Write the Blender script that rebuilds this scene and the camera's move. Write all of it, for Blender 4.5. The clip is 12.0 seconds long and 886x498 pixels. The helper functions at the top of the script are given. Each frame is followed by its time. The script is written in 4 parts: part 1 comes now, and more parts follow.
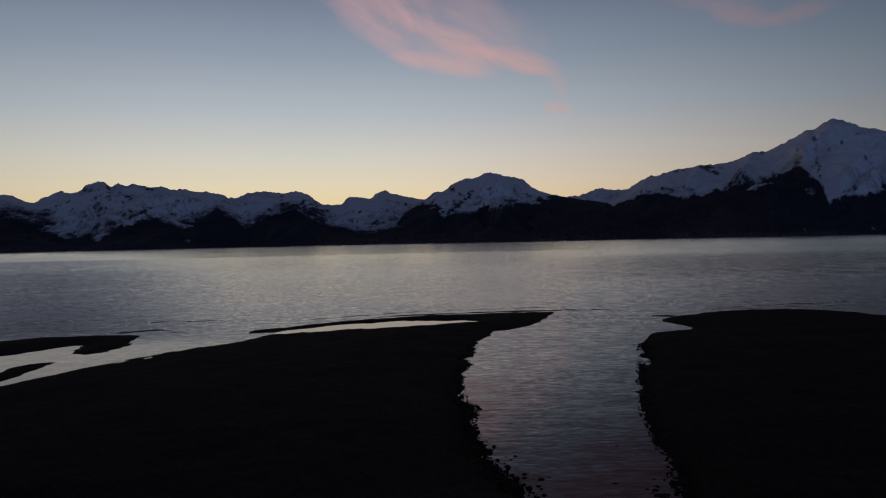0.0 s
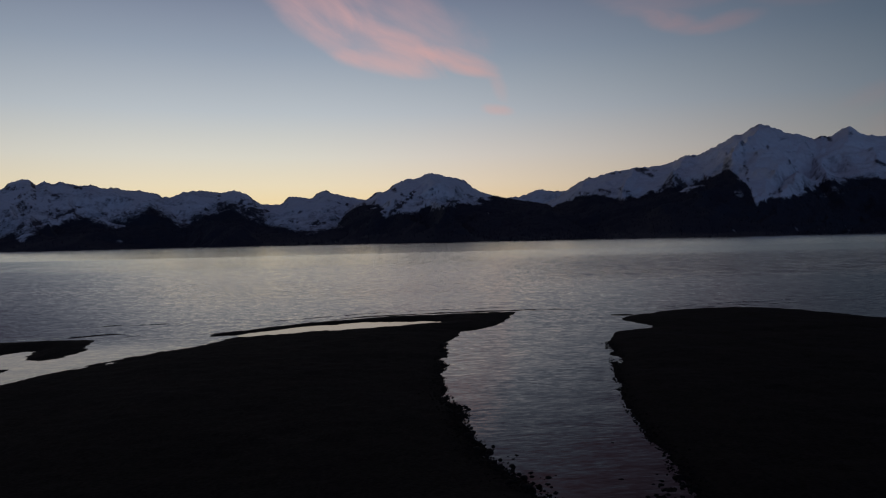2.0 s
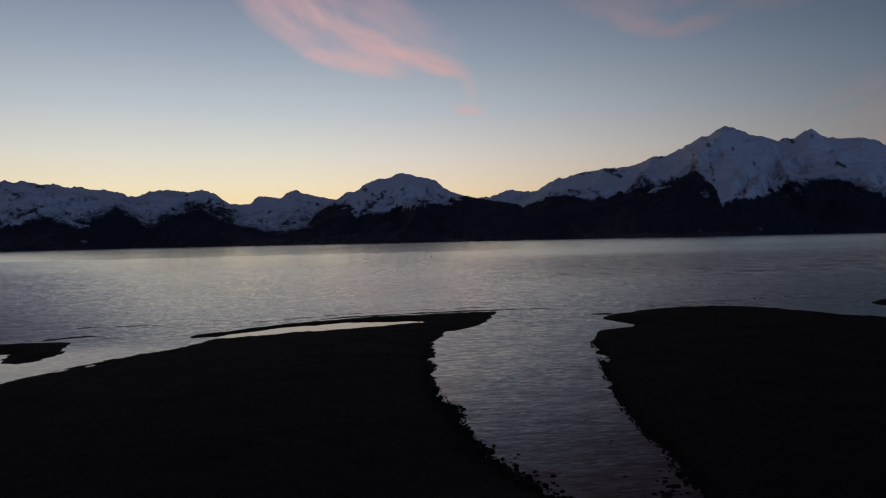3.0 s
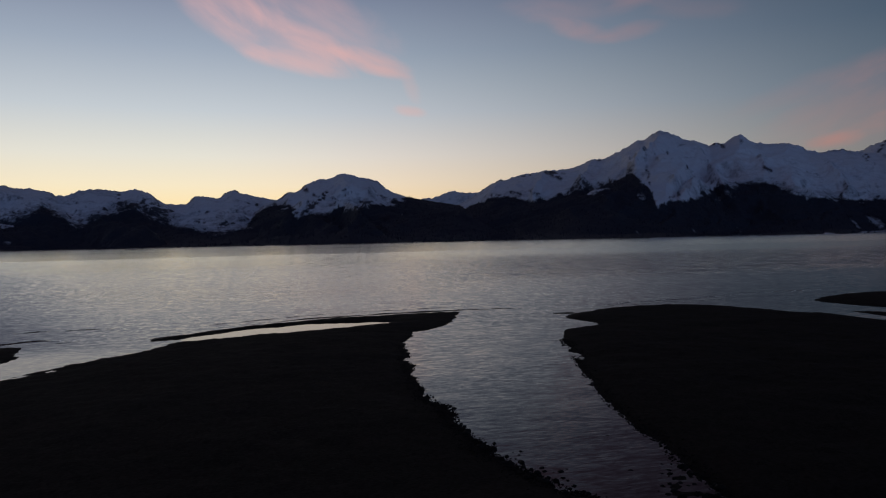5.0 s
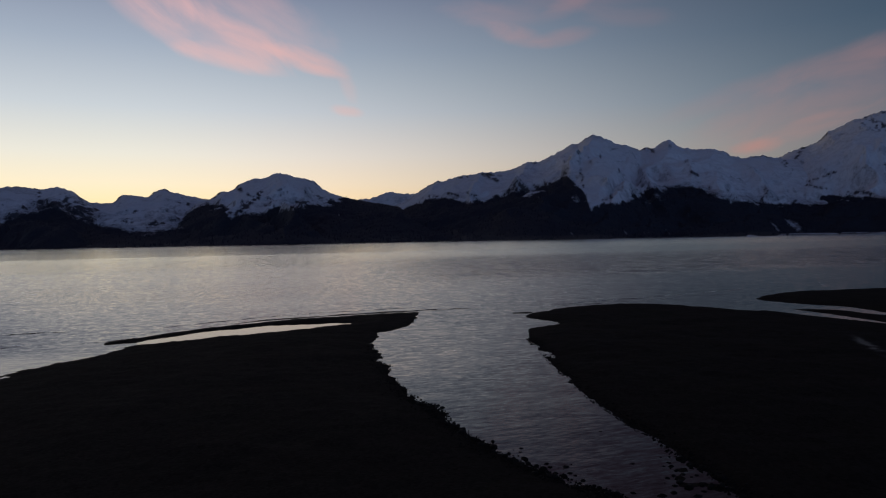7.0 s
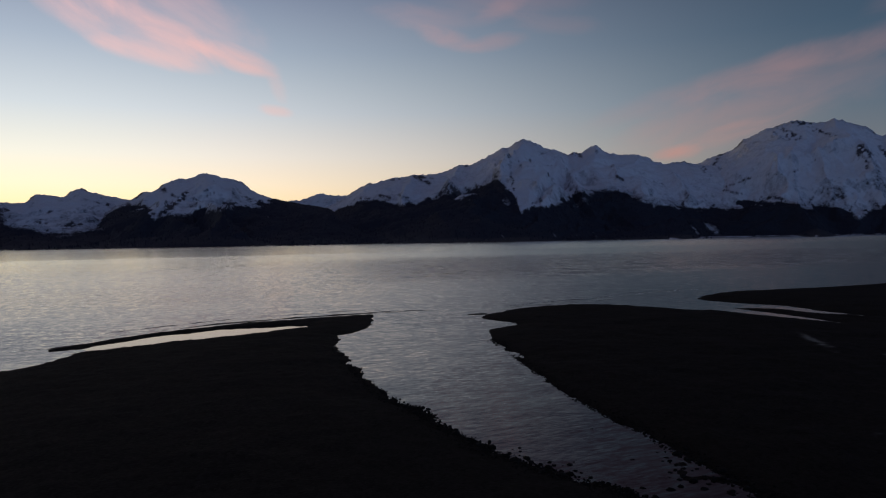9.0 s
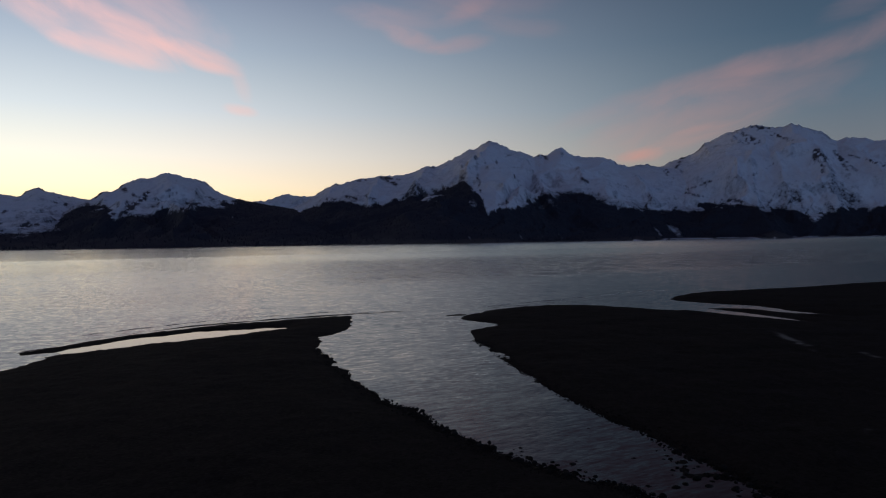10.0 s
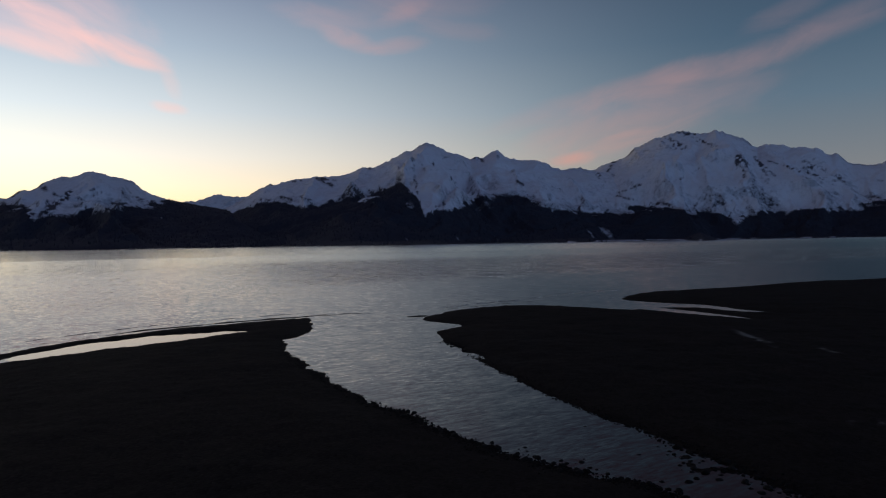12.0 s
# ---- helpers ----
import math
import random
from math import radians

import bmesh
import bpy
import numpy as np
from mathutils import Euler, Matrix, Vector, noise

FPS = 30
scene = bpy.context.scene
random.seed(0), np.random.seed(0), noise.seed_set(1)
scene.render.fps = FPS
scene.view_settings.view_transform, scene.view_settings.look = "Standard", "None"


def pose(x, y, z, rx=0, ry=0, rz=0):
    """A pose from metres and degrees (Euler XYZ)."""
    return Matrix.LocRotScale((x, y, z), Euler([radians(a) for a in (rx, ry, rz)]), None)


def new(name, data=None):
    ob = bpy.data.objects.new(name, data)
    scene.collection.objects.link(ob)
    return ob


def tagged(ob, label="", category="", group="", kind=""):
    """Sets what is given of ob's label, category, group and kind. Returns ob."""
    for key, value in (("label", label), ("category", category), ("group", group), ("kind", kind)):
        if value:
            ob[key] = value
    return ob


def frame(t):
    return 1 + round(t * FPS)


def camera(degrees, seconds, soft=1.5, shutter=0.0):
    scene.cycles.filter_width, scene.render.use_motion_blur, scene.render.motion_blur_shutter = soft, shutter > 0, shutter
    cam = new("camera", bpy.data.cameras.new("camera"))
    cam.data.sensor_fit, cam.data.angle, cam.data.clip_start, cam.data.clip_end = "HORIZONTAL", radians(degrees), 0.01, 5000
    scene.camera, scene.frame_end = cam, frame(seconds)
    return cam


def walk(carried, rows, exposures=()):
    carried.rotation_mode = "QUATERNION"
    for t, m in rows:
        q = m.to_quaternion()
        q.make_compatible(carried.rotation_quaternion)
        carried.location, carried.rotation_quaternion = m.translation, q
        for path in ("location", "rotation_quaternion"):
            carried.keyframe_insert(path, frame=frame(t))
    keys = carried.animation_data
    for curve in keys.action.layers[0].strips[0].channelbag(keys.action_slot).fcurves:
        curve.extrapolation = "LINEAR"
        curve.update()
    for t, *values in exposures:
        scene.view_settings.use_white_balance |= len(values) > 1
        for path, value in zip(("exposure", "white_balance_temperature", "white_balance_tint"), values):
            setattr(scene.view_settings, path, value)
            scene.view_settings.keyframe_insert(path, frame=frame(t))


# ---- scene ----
# The camera: a drone about 8 m over a gravel bar, circling slowly to its left round the river mouth.
cam = camera(65.14, 12.0, soft=1.2)
# seconds, x, y, z in metres, heading, pitch and lean in degrees
ROWS = [
    (0.0, 0.000, 0.000, 8.000, 0.00, -0.66, 1.26),
    (0.5, -0.561, 0.010, 8.032, -1.24, -0.67, 1.27),
    (1.0, -1.127, 0.025, 8.069, -2.43, -0.68, 1.27),
    (1.5, -1.682, 0.020, 8.081, -3.62, -0.70, 1.26),
    (2.0, -2.242, 0.046, 8.086, -4.83, -0.73, 1.27),
    (2.5, -2.819, 0.110, 8.079, -6.05, -0.74, 1.28),
    (3.0, -3.389, 0.196, 8.102, -7.24, -0.78, 1.29),
    (5.0, -5.657, 0.531, 8.085, -12.02, -0.80, 1.28),
    (5.5, -6.238, 0.628, 8.089, -13.26, -0.80, 1.26),
    (6.0, -6.838, 0.754, 8.093, -14.52, -0.82, 1.19),
    (6.5, -7.444, 0.910, 8.076, -15.83, -0.82, 1.15),
    (7.0, -8.043, 1.087, 8.071, -17.21, -0.82, 1.11),
    (9.0, -10.445, 2.074, 8.050, -22.87, -0.73, 1.02),
    (9.5, -11.036, 2.373, 8.044, -24.25, -0.70, 0.98),
    (10.0, -11.620, 2.710, 8.032, -25.64, -0.67, 0.93),
    (10.5, -12.198, 3.046, 8.040, -26.98, -0.68, 0.90),
    (11.0, -12.730, 3.370, 8.029, -28.24, -0.66, 0.87),
    (11.5, -13.277, 3.757, 8.011, -29.57, -0.63, 0.87),
    (12.0, -13.811, 4.166, 7.998, -30.89, -0.62, 0.88),
]
walk(cam, [(t, pose(x, y, z, 0, 0, yaw) @ pose(0, 0, 0, 90 + pitch) @ pose(0, 0, 0, 0, 0, -lean)) for t, x, y, z, yaw, pitch, lean in ROWS],
     exposures=[(0.0, -0.10, 6520, 13), (3.0, 0.09, 6540, 13), (6.0, 0.27, 6560, 13), (9.0, 0.50, 6640, 12.0), (12.0, 0.77, 6640, 9.0)])


# ---- numbers, noise and mesh tools ----
def srgb(r, g, b):
    """A display colour (0 to 255) as scene-linear RGBA."""
    return (*[((c / 255 + 0.055) / 1.055) ** 2.4 if c > 10 else c / 3300 for c in (r, g, b)], 1.0)


def lattice(i, j, seed):
    h = np.sin(i * 127.1 + j * 311.7 + seed * 74.7) * 43758.5453
    return h - np.floor(h)


def value_noise(x, y, seed=0):
    """Smooth noise from -1 to 1 on arrays."""
    i, j = np.floor(x), np.floor(y)
    u, v = x - i, y - j
    u, v = u * u * u * (u * (u * 6 - 15) + 10), v * v * v * (v * (v * 6 - 15) + 10)
    a, b = lattice(i, j, seed), lattice(i + 1, j, seed)
    c, d = lattice(i, j + 1, seed), lattice(i + 1, j + 1, seed)
    return 2 * (a + (b - a) * u + (c - a) * v + (a - b - c + d) * u * v) - 1


def fractal(x, y, octaves=5, seed=0, gain=0.5):
    total, amp = 0, 1.0
    for k in range(octaves):
        total = total + amp * value_noise(x * 2.03 ** k + 17.3 * k, y * 2.03 ** k - 9.1 * k, seed + k)
        amp *= gain
    return total


def ridged(x, y, octaves=5, seed=0, gain=0.5):
    total, amp = 0, 1.0
    for k in range(octaves):
        n = 1 - np.abs(value_noise(x * 2.1 ** k + 5.7 * k, y * 2.1 ** k + 3.3 * k, seed + k)) * 1.6
        total = total + amp * n
        amp *= gain
    return total


def smooth(a, b, x):
    t = np.clip((x - a) / (b - a), 0, 1)
    return t * t * (3 - 2 * t)


def keyed(keys, x):
    """A soft curve through (position, value) keys."""
    px, py = np.array([k[0] for k in keys], float), np.array([k[1] for k in keys], float)
    m = np.gradient(py, px) if len(px) > 2 else np.zeros(len(px))
    x = np.clip(x, px[0], px[-1])
    i = np.clip(np.searchsorted(px, x) - 1, 0, len(px) - 2)
    w = px[i + 1] - px[i]
    t = (x - px[i]) / w
    hard = py[i] + (py[i + 1] - py[i]) * t
    soft = ((2 * t ** 3 - 3 * t ** 2 + 1) * py[i] + (t ** 3 - 2 * t ** 2 + t) * w * m[i]
            + (3 * t ** 2 - 2 * t ** 3) * py[i + 1] + (t ** 3 - t ** 2) * w * m[i + 1])
    return 0.5 * hard + 0.5 * soft


def mesh_object(name, verts, faces, material, flat=False):
    me = bpy.data.meshes.new(name)
    me.from_pydata([tuple(v) for v in verts], [], faces)
    me.materials.append(material)
    if not flat:
        me.polygons.foreach_set("use_smooth", [True] * len(me.polygons))
    me.update()
    return new(name, me)


def grid_faces(rows, cols):
    a = (np.arange(rows - 1)[:, None] * cols + np.arange(cols - 1)[None, :]).ravel()
    return np.stack([a, a + 1, a + cols + 1, a + cols], 1).tolist()


def attribute(ob, name, values):
    at = ob.data.attributes.new(name, "FLOAT", "POINT")
    at.data.foreach_set("value", np.asarray(values, dtype=np.float32).ravel())


# ---- the sky: dusk, with the glow of the set sun behind the far range ----
class Nodes:
    """Short hand for building node trees."""

    def __init__(self, tree):
        self.tree = tree
        tree.nodes.clear()

    def add(self, kind, inputs=None, **props):
        n = self.tree.nodes.new(kind)
        if "operation" in props:
            n.operation = props["operation"]
        if "use_clamp" in props:
            n.use_clamp = props["use_clamp"]
        if "data_type" in props:
            n.data_type = props["data_type"]
        if "blend_type" in props:
            n.blend_type = props["blend_type"]
        if "interpolation_type" in props:
            n.interpolation_type = props["interpolation_type"]
        if "attribute_name" in props:
            n.attribute_name = props["attribute_name"]
        for key, value in (inputs or {}).items():
            if isinstance(value, bpy.types.NodeSocket):
                self.tree.links.new(value, n.inputs[key])
            else:
                n.inputs[key].default_value = value
        return n

    def math(self, op, a, b=0.0, c=0.0, clamp=False):
        return self.add("ShaderNodeMath", {0: a, 1: b, 2: c}, operation=op, use_clamp=clamp).outputs[0]

    def ramp(self, fac, stops, mode="LINEAR"):
        n = self.add("ShaderNodeValToRGB", {0: fac})
        n.color_ramp.interpolation = mode
        while len(n.color_ramp.elements) < len(stops):
            n.color_ramp.elements.new(0.5)
        for el, (p, c) in zip(n.color_ramp.elements, stops):
            el.position, el.color = p, c
        return n.outputs[0]

    def mix(self, fac, a, b, blend="MIX"):
        n = self.add("ShaderNodeMix", data_type="RGBA", blend_type=blend)
        for k, v in ((0, fac), (6, a), (7, b)):
            if isinstance(v, bpy.types.NodeSocket):
                self.tree.links.new(v, n.inputs[k])
            else:
                n.inputs[k].default_value = v
        return n.outputs[2]

    def step(self, x, a, b, lo=0.0, hi=1.0):
        return self.add("ShaderNodeMapRange", {0: x, 1: a, 2: b, 3: lo, 4: hi}, interpolation_type="SMOOTHSTEP").outputs[0]

    def noise(self, vec, scale, detail=4.0, rough=0.5, distortion=0.0):
        return self.add("ShaderNodeTexNoise", {"Vector": vec, "Scale": scale, "Detail": detail, "Roughness": rough, "Distortion": distortion}).outputs[0]

    def scaled(self, vec, x, y, z):
        return self.add("ShaderNodeVectorMath", {0: vec, 1: (x, y, z)}, operation="MULTIPLY").outputs[0]


GLOW = radians(-12)     # bearing of the afterglow, clockwise from ahead
world = bpy.data.worlds.new("dusk_sky")
scene.world = world
world.use_nodes = True
w = Nodes(world.node_tree)
where = w.add("ShaderNodeTexCoord").outputs["Generated"]
xyz = w.add("ShaderNodeSeparateXYZ", {0: where}).outputs
up = w.math("MAXIMUM", xyz[2], 0.0)
flat_len = w.math("SQRT", w.math("ADD", w.math("MULTIPLY", xyz[0], xyz[0]), w.math("MULTIPLY", xyz[1], xyz[1])))
toward = w.math("DIVIDE", w.math("ADD", w.math("MULTIPLY", xyz[0], math.sin(GLOW)), w.math("MULTIPLY", xyz[1], math.cos(GLOW))), w.math("MAXIMUM", flat_len, 0.001))
away = w.math("MULTIPLY", w.math("ARCCOSINE", w.math("MULTIPLY", toward, 0.9999)), 57.2958)
glow_side = w.ramp(up, [(0.0, srgb(243, 207, 138)), (0.055, srgb(237, 216, 167)), (0.08, srgb(230, 218, 186)), (0.12, srgb(213, 212, 199)),
                        (0.18, srgb(182, 191, 196)), (0.26, srgb(146, 159, 174)), (0.34, srgb(113, 124, 146)), (0.385, srgb(106, 103, 124)), (0.46, srgb(86, 79, 98)), (0.65, srgb(55, 48, 61)), (1.0, srgb(30, 27, 38))])
far_side = w.ramp(up, [(0.0, srgb(110, 99, 98)), (0.09, srgb(97, 101, 106)), (0.18, srgb(72, 89, 104)), (0.26, srgb(54, 73, 91)),
                       (0.34, srgb(47, 62, 80)), (0.385, srgb(55, 55, 71)), (0.46, srgb(48, 42, 57)), (0.65, srgb(34, 28, 39)), (1.0, srgb(28, 26, 38))])
dusk_belt = w.ramp(up, [(0.0, srgb(64, 75, 106)), (0.12, srgb(87, 116, 153)), (0.28, srgb(86, 116, 156)), (0.5, srgb(58, 67, 95)), (1.0, srgb(29, 28, 40))])
sky = w.mix(w.step(away, 3.0, 70.0), glow_side, far_side)
sky = w.mix(w.step(away, 80.0, 140.0), sky, dusk_belt)
bearing = w.math("MULTIPLY", w.math("ARCTAN2", xyz[0], xyz[1]), 57.2958)
sky = w.mix(w.math("MULTIPLY", w.math("MULTIPLY", w.step(bearing, -10.0, 10.0), w.step(bearing, 45.0, 25.0)), w.step(up, 0.24, 0.10)), sky, (1.04, 0.985, 1.01, 1), "MULTIPLY")     # rosier to the right of the glow
height = w.math("MULTIPLY", w.math("ARCSINE", xyz[2]), 57.2958)


def drawn_out(slope):
    """Noise for the edges of clouds whose fibres run at that slope."""
    c, q = math.cos(radians(slope)), math.sin(radians(slope))
    u = w.math("ADD", w.math("MULTIPLY", bearing, c), w.math("MULTIPLY", height, q))
    v = w.math("SUBTRACT", w.math("MULTIPLY", height, c), w.math("MULTIPLY", bearing, q))
    at = w.add("ShaderNodeCombineXYZ", {0: u, 1: v, 2: 0.0}).outputs[0]
    broad = w.noise(w.scaled(at, 0.16, 0.45, 1.0), 1.0, 5.0, 0.55, 0.9)
    thin = w.noise(w.scaled(at, 0.5, 1.5, 1.0), 1.0, 5.0, 0.6, 1.2)
    return w.math("SUBTRACT", w.math("ADD", w.math("MULTIPLY", broad, 0.83), w.math("MULTIPLY", thin, 0.17)), 0.5)


def cloud(fibres, az, el, long, thick, slope, low=-0.2, high=1.6):
    """Cover of one streak of high cloud, in degrees of bearing and height."""
    c, q = math.cos(radians(slope)), math.sin(radians(slope))
    dx, dy = w.math("SUBTRACT", bearing, az), w.math("SUBTRACT", height, el)
    u = w.math("DIVIDE", w.math("ADD", w.math("MULTIPLY", dx, c), w.math("MULTIPLY", dy, q)), long)
    v = w.math("DIVIDE", w.math("SUBTRACT", w.math("MULTIPLY", dy, c), w.math("MULTIPLY", dx, q)), thick)
    d = w.math("ADD", w.math("MULTIPLY", u, u), w.math("MULTIPLY", v, v))
    return w.step(w.math("ADD", w.math("SUBTRACT", 1.0, d), w.math("MULTIPLY", fibres, 1.65)), low, high)


falling, level, rising = drawn_out(-27), drawn_out(-4), drawn_out(14)
streaks = [(falling, 2.7, 18.0, 6.8, 2.4, -26, 0.40), (falling, 0.4, 16.0, 5.6, 1.7, -24, 0.34), (falling, -3.6, 19.2, 4.0, 2.2, -24, 0.46), (falling, -6.7, 17.8, 3.8, 1.3, -40, 0.42), (falling, -9.0, 22.5, 9.0, 3.6, -35, 0.50),
           (falling, -3.9, 15.9, 3.3, 1.2, -35, 0.46), (falling, -1.1, 17.2, 3.0, 1.0, -26, 0.50), (falling, 0.4, 14.2, 5.0, 0.9, -11, 0.62), (falling, 2.4, 15.6, 4.2, 1.2, -22, 0.66),
           (falling, 6.8, 14.3, 3.4, 1.0, -18, 0.58), (falling, 7.4, 13.6, 2.3, 0.5, -8, 0.40), (falling, 9.7, 12.4, 1.6, 0.7, -68, 0.24), (level, 9.5, 10.5, 1.5, 0.55, -8, 0.52), (level, 2.0, 31.0, 24.0, 7.0, -16, 0.35),
           (level, 29.3, 18.8, 7.0, 1.6, -1, 0.30), (level, 21.9, 17.7, 5.0, 1.1, -7, 0.30), (level, 23.8, 16.1, 2.9, 0.9, -14, 0.55), (level, 27.3, 15.8, 3.0, 0.8, 5, 0.42), (level, 28.1, 18.2, 2.8, 1.0, 22, 0.34), (level, 32.3, 16.9, 4.4, 0.9, -7, 0.22),
           (rising, 48.3, 10.4, 11.0, 2.8, 11, 0.22), (rising, 44.0, 8.1, 9.0, 2.4, 14, 0.20), (rising, 40.8, 10.5, 6.4, 1.2, 15, 0.20), (rising, 47.5, 12, 5.4, 1.3, 11, 0.24), (rising, 52.3, 12.8, 4.8, 1.2, 7, 0.22), (rising, 56.5, 13.6, 4.6, 1.3, 12, 0.24),
           (rising, 60.8, 15, 4.8, 1.3, 16, 0.30), (rising, 57.3, 16, 3.8, 1.0, 17, 0.18), (rising, 41.6, 6.5, 2.1, 0.75, 8, 0.70), (rising, 44.9, 7.7, 4.0, 0.9, 16, 0.26)]
warm = w.ramp(up, [(0.0, srgb(236, 176, 146)), (0.12, srgb(232, 178, 160)), (0.30, srgb(212, 168, 165)), (0.6, srgb(120, 92, 104)), (1.0, srgb(70, 58, 72))])
dim = w.ramp(up, [(0.0, srgb(170, 118, 104)), (0.12, srgb(166, 122, 114)), (0.30, srgb(132, 108, 114)), (0.6, srgb(80, 66, 78)), (1.0, srgb(60, 50, 66))])
pink = w.mix(w.step(away, 8.0, 50.0), warm, dim)
for *shape, strength in streaks:
    sky = w.mix(w.math("MULTIPLY", cloud(*shape), strength), sky, pink)
w.add("ShaderNodeOutputWorld", {0: w.add("ShaderNodeBackground", {0: sky, 1: 1.0}).outputs[0]})


# ---- materials ----
def material(name):
    m = bpy.data.materials.new(name)
    m.use_nodes = True
    return m, Nodes(m.node_tree)


def finish(n, bsdf):
    n.add("ShaderNodeOutputMaterial", {0: bsdf.outputs[0]})


def place(n):
    return n.add("ShaderNodeNewGeometry").outputs["Position"]


def gravel_material():
    m, n = material("dark_wet_gravel")
    p = place(n)
    broad, grain = n.noise(p, 0.25, 5, 0.6), n.noise(p, 9.0, 4, 0.6)
    cells = n.add("ShaderNodeTexVoronoi", {"Vector": p, "Scale": 7.0}).outputs
    tone = n.ramp(broad, [(0.3, (0.013, 0.010, 0.0088, 1)), (0.55, (0.022, 0.0175, 0.0145, 1)), (0.75, (0.036, 0.0285, 0.0235, 1))])
    tone = n.mix(0.5, tone, n.ramp(cells[1], [(0.0, (0.008, 0.007, 0.006, 1)), (1.0, (0.034, 0.029, 0.025, 1))]), "MIX")
    rough = n.step(broad, 0.3, 0.7, 0.85, 1.0)
    relief = n.math("ADD", n.math("MULTIPLY", cells[0], -0.6), n.math("MULTIPLY", grain, 0.5))
    bump = n.add("ShaderNodeBump", {"Height": relief, "Strength": 0.8, "Distance": 0.06}).outputs[0]
    wet = n.add("ShaderNodeAttribute", attribute_name="wet").outputs["Fac"]
    rough = n.math("MULTIPLY", rough, n.math("SUBTRACT", 1.0, n.math("MULTIPLY", wet, 0.75)))
    gloss = n.math("ADD", 0.03, n.math("MULTIPLY", wet, 0.30))
    finish(n, n.add("ShaderNodeBsdfPrincipled", {"Base Color": tone, "Roughness": rough, "Normal": bump, "Specular IOR Level": gloss}))
    return m


def stone_material():
    m, n = material("wet_dark_stone")
    p = n.add("ShaderNodeTexCoord").outputs["Object"]
    rnd = n.add("ShaderNodeObjectInfo").outputs["Random"]
    tone = n.ramp(rnd, [(0.0, (0.009, 0.008, 0.007, 1)), (0.6, (0.015, 0.013, 0.012, 1)), (1.0, (0.022, 0.020, 0.018, 1))])
    speck = n.noise(p, 14.0, 4, 0.6)
    tone = n.mix(n.step(speck, 0.4, 0.7, 0.0, 0.5), tone, (0.026, 0.024, 0.022, 1))
    bump = n.add("ShaderNodeBump", {"Height": speck, "Strength": 0.5, "Distance": 0.02}).outputs[0]
    finish(n, n.add("ShaderNodeBsdfPrincipled", {"Base Color": tone, "Roughness": 0.75, "Normal": bump, "Specular IOR Level": 0.06}))
    return m


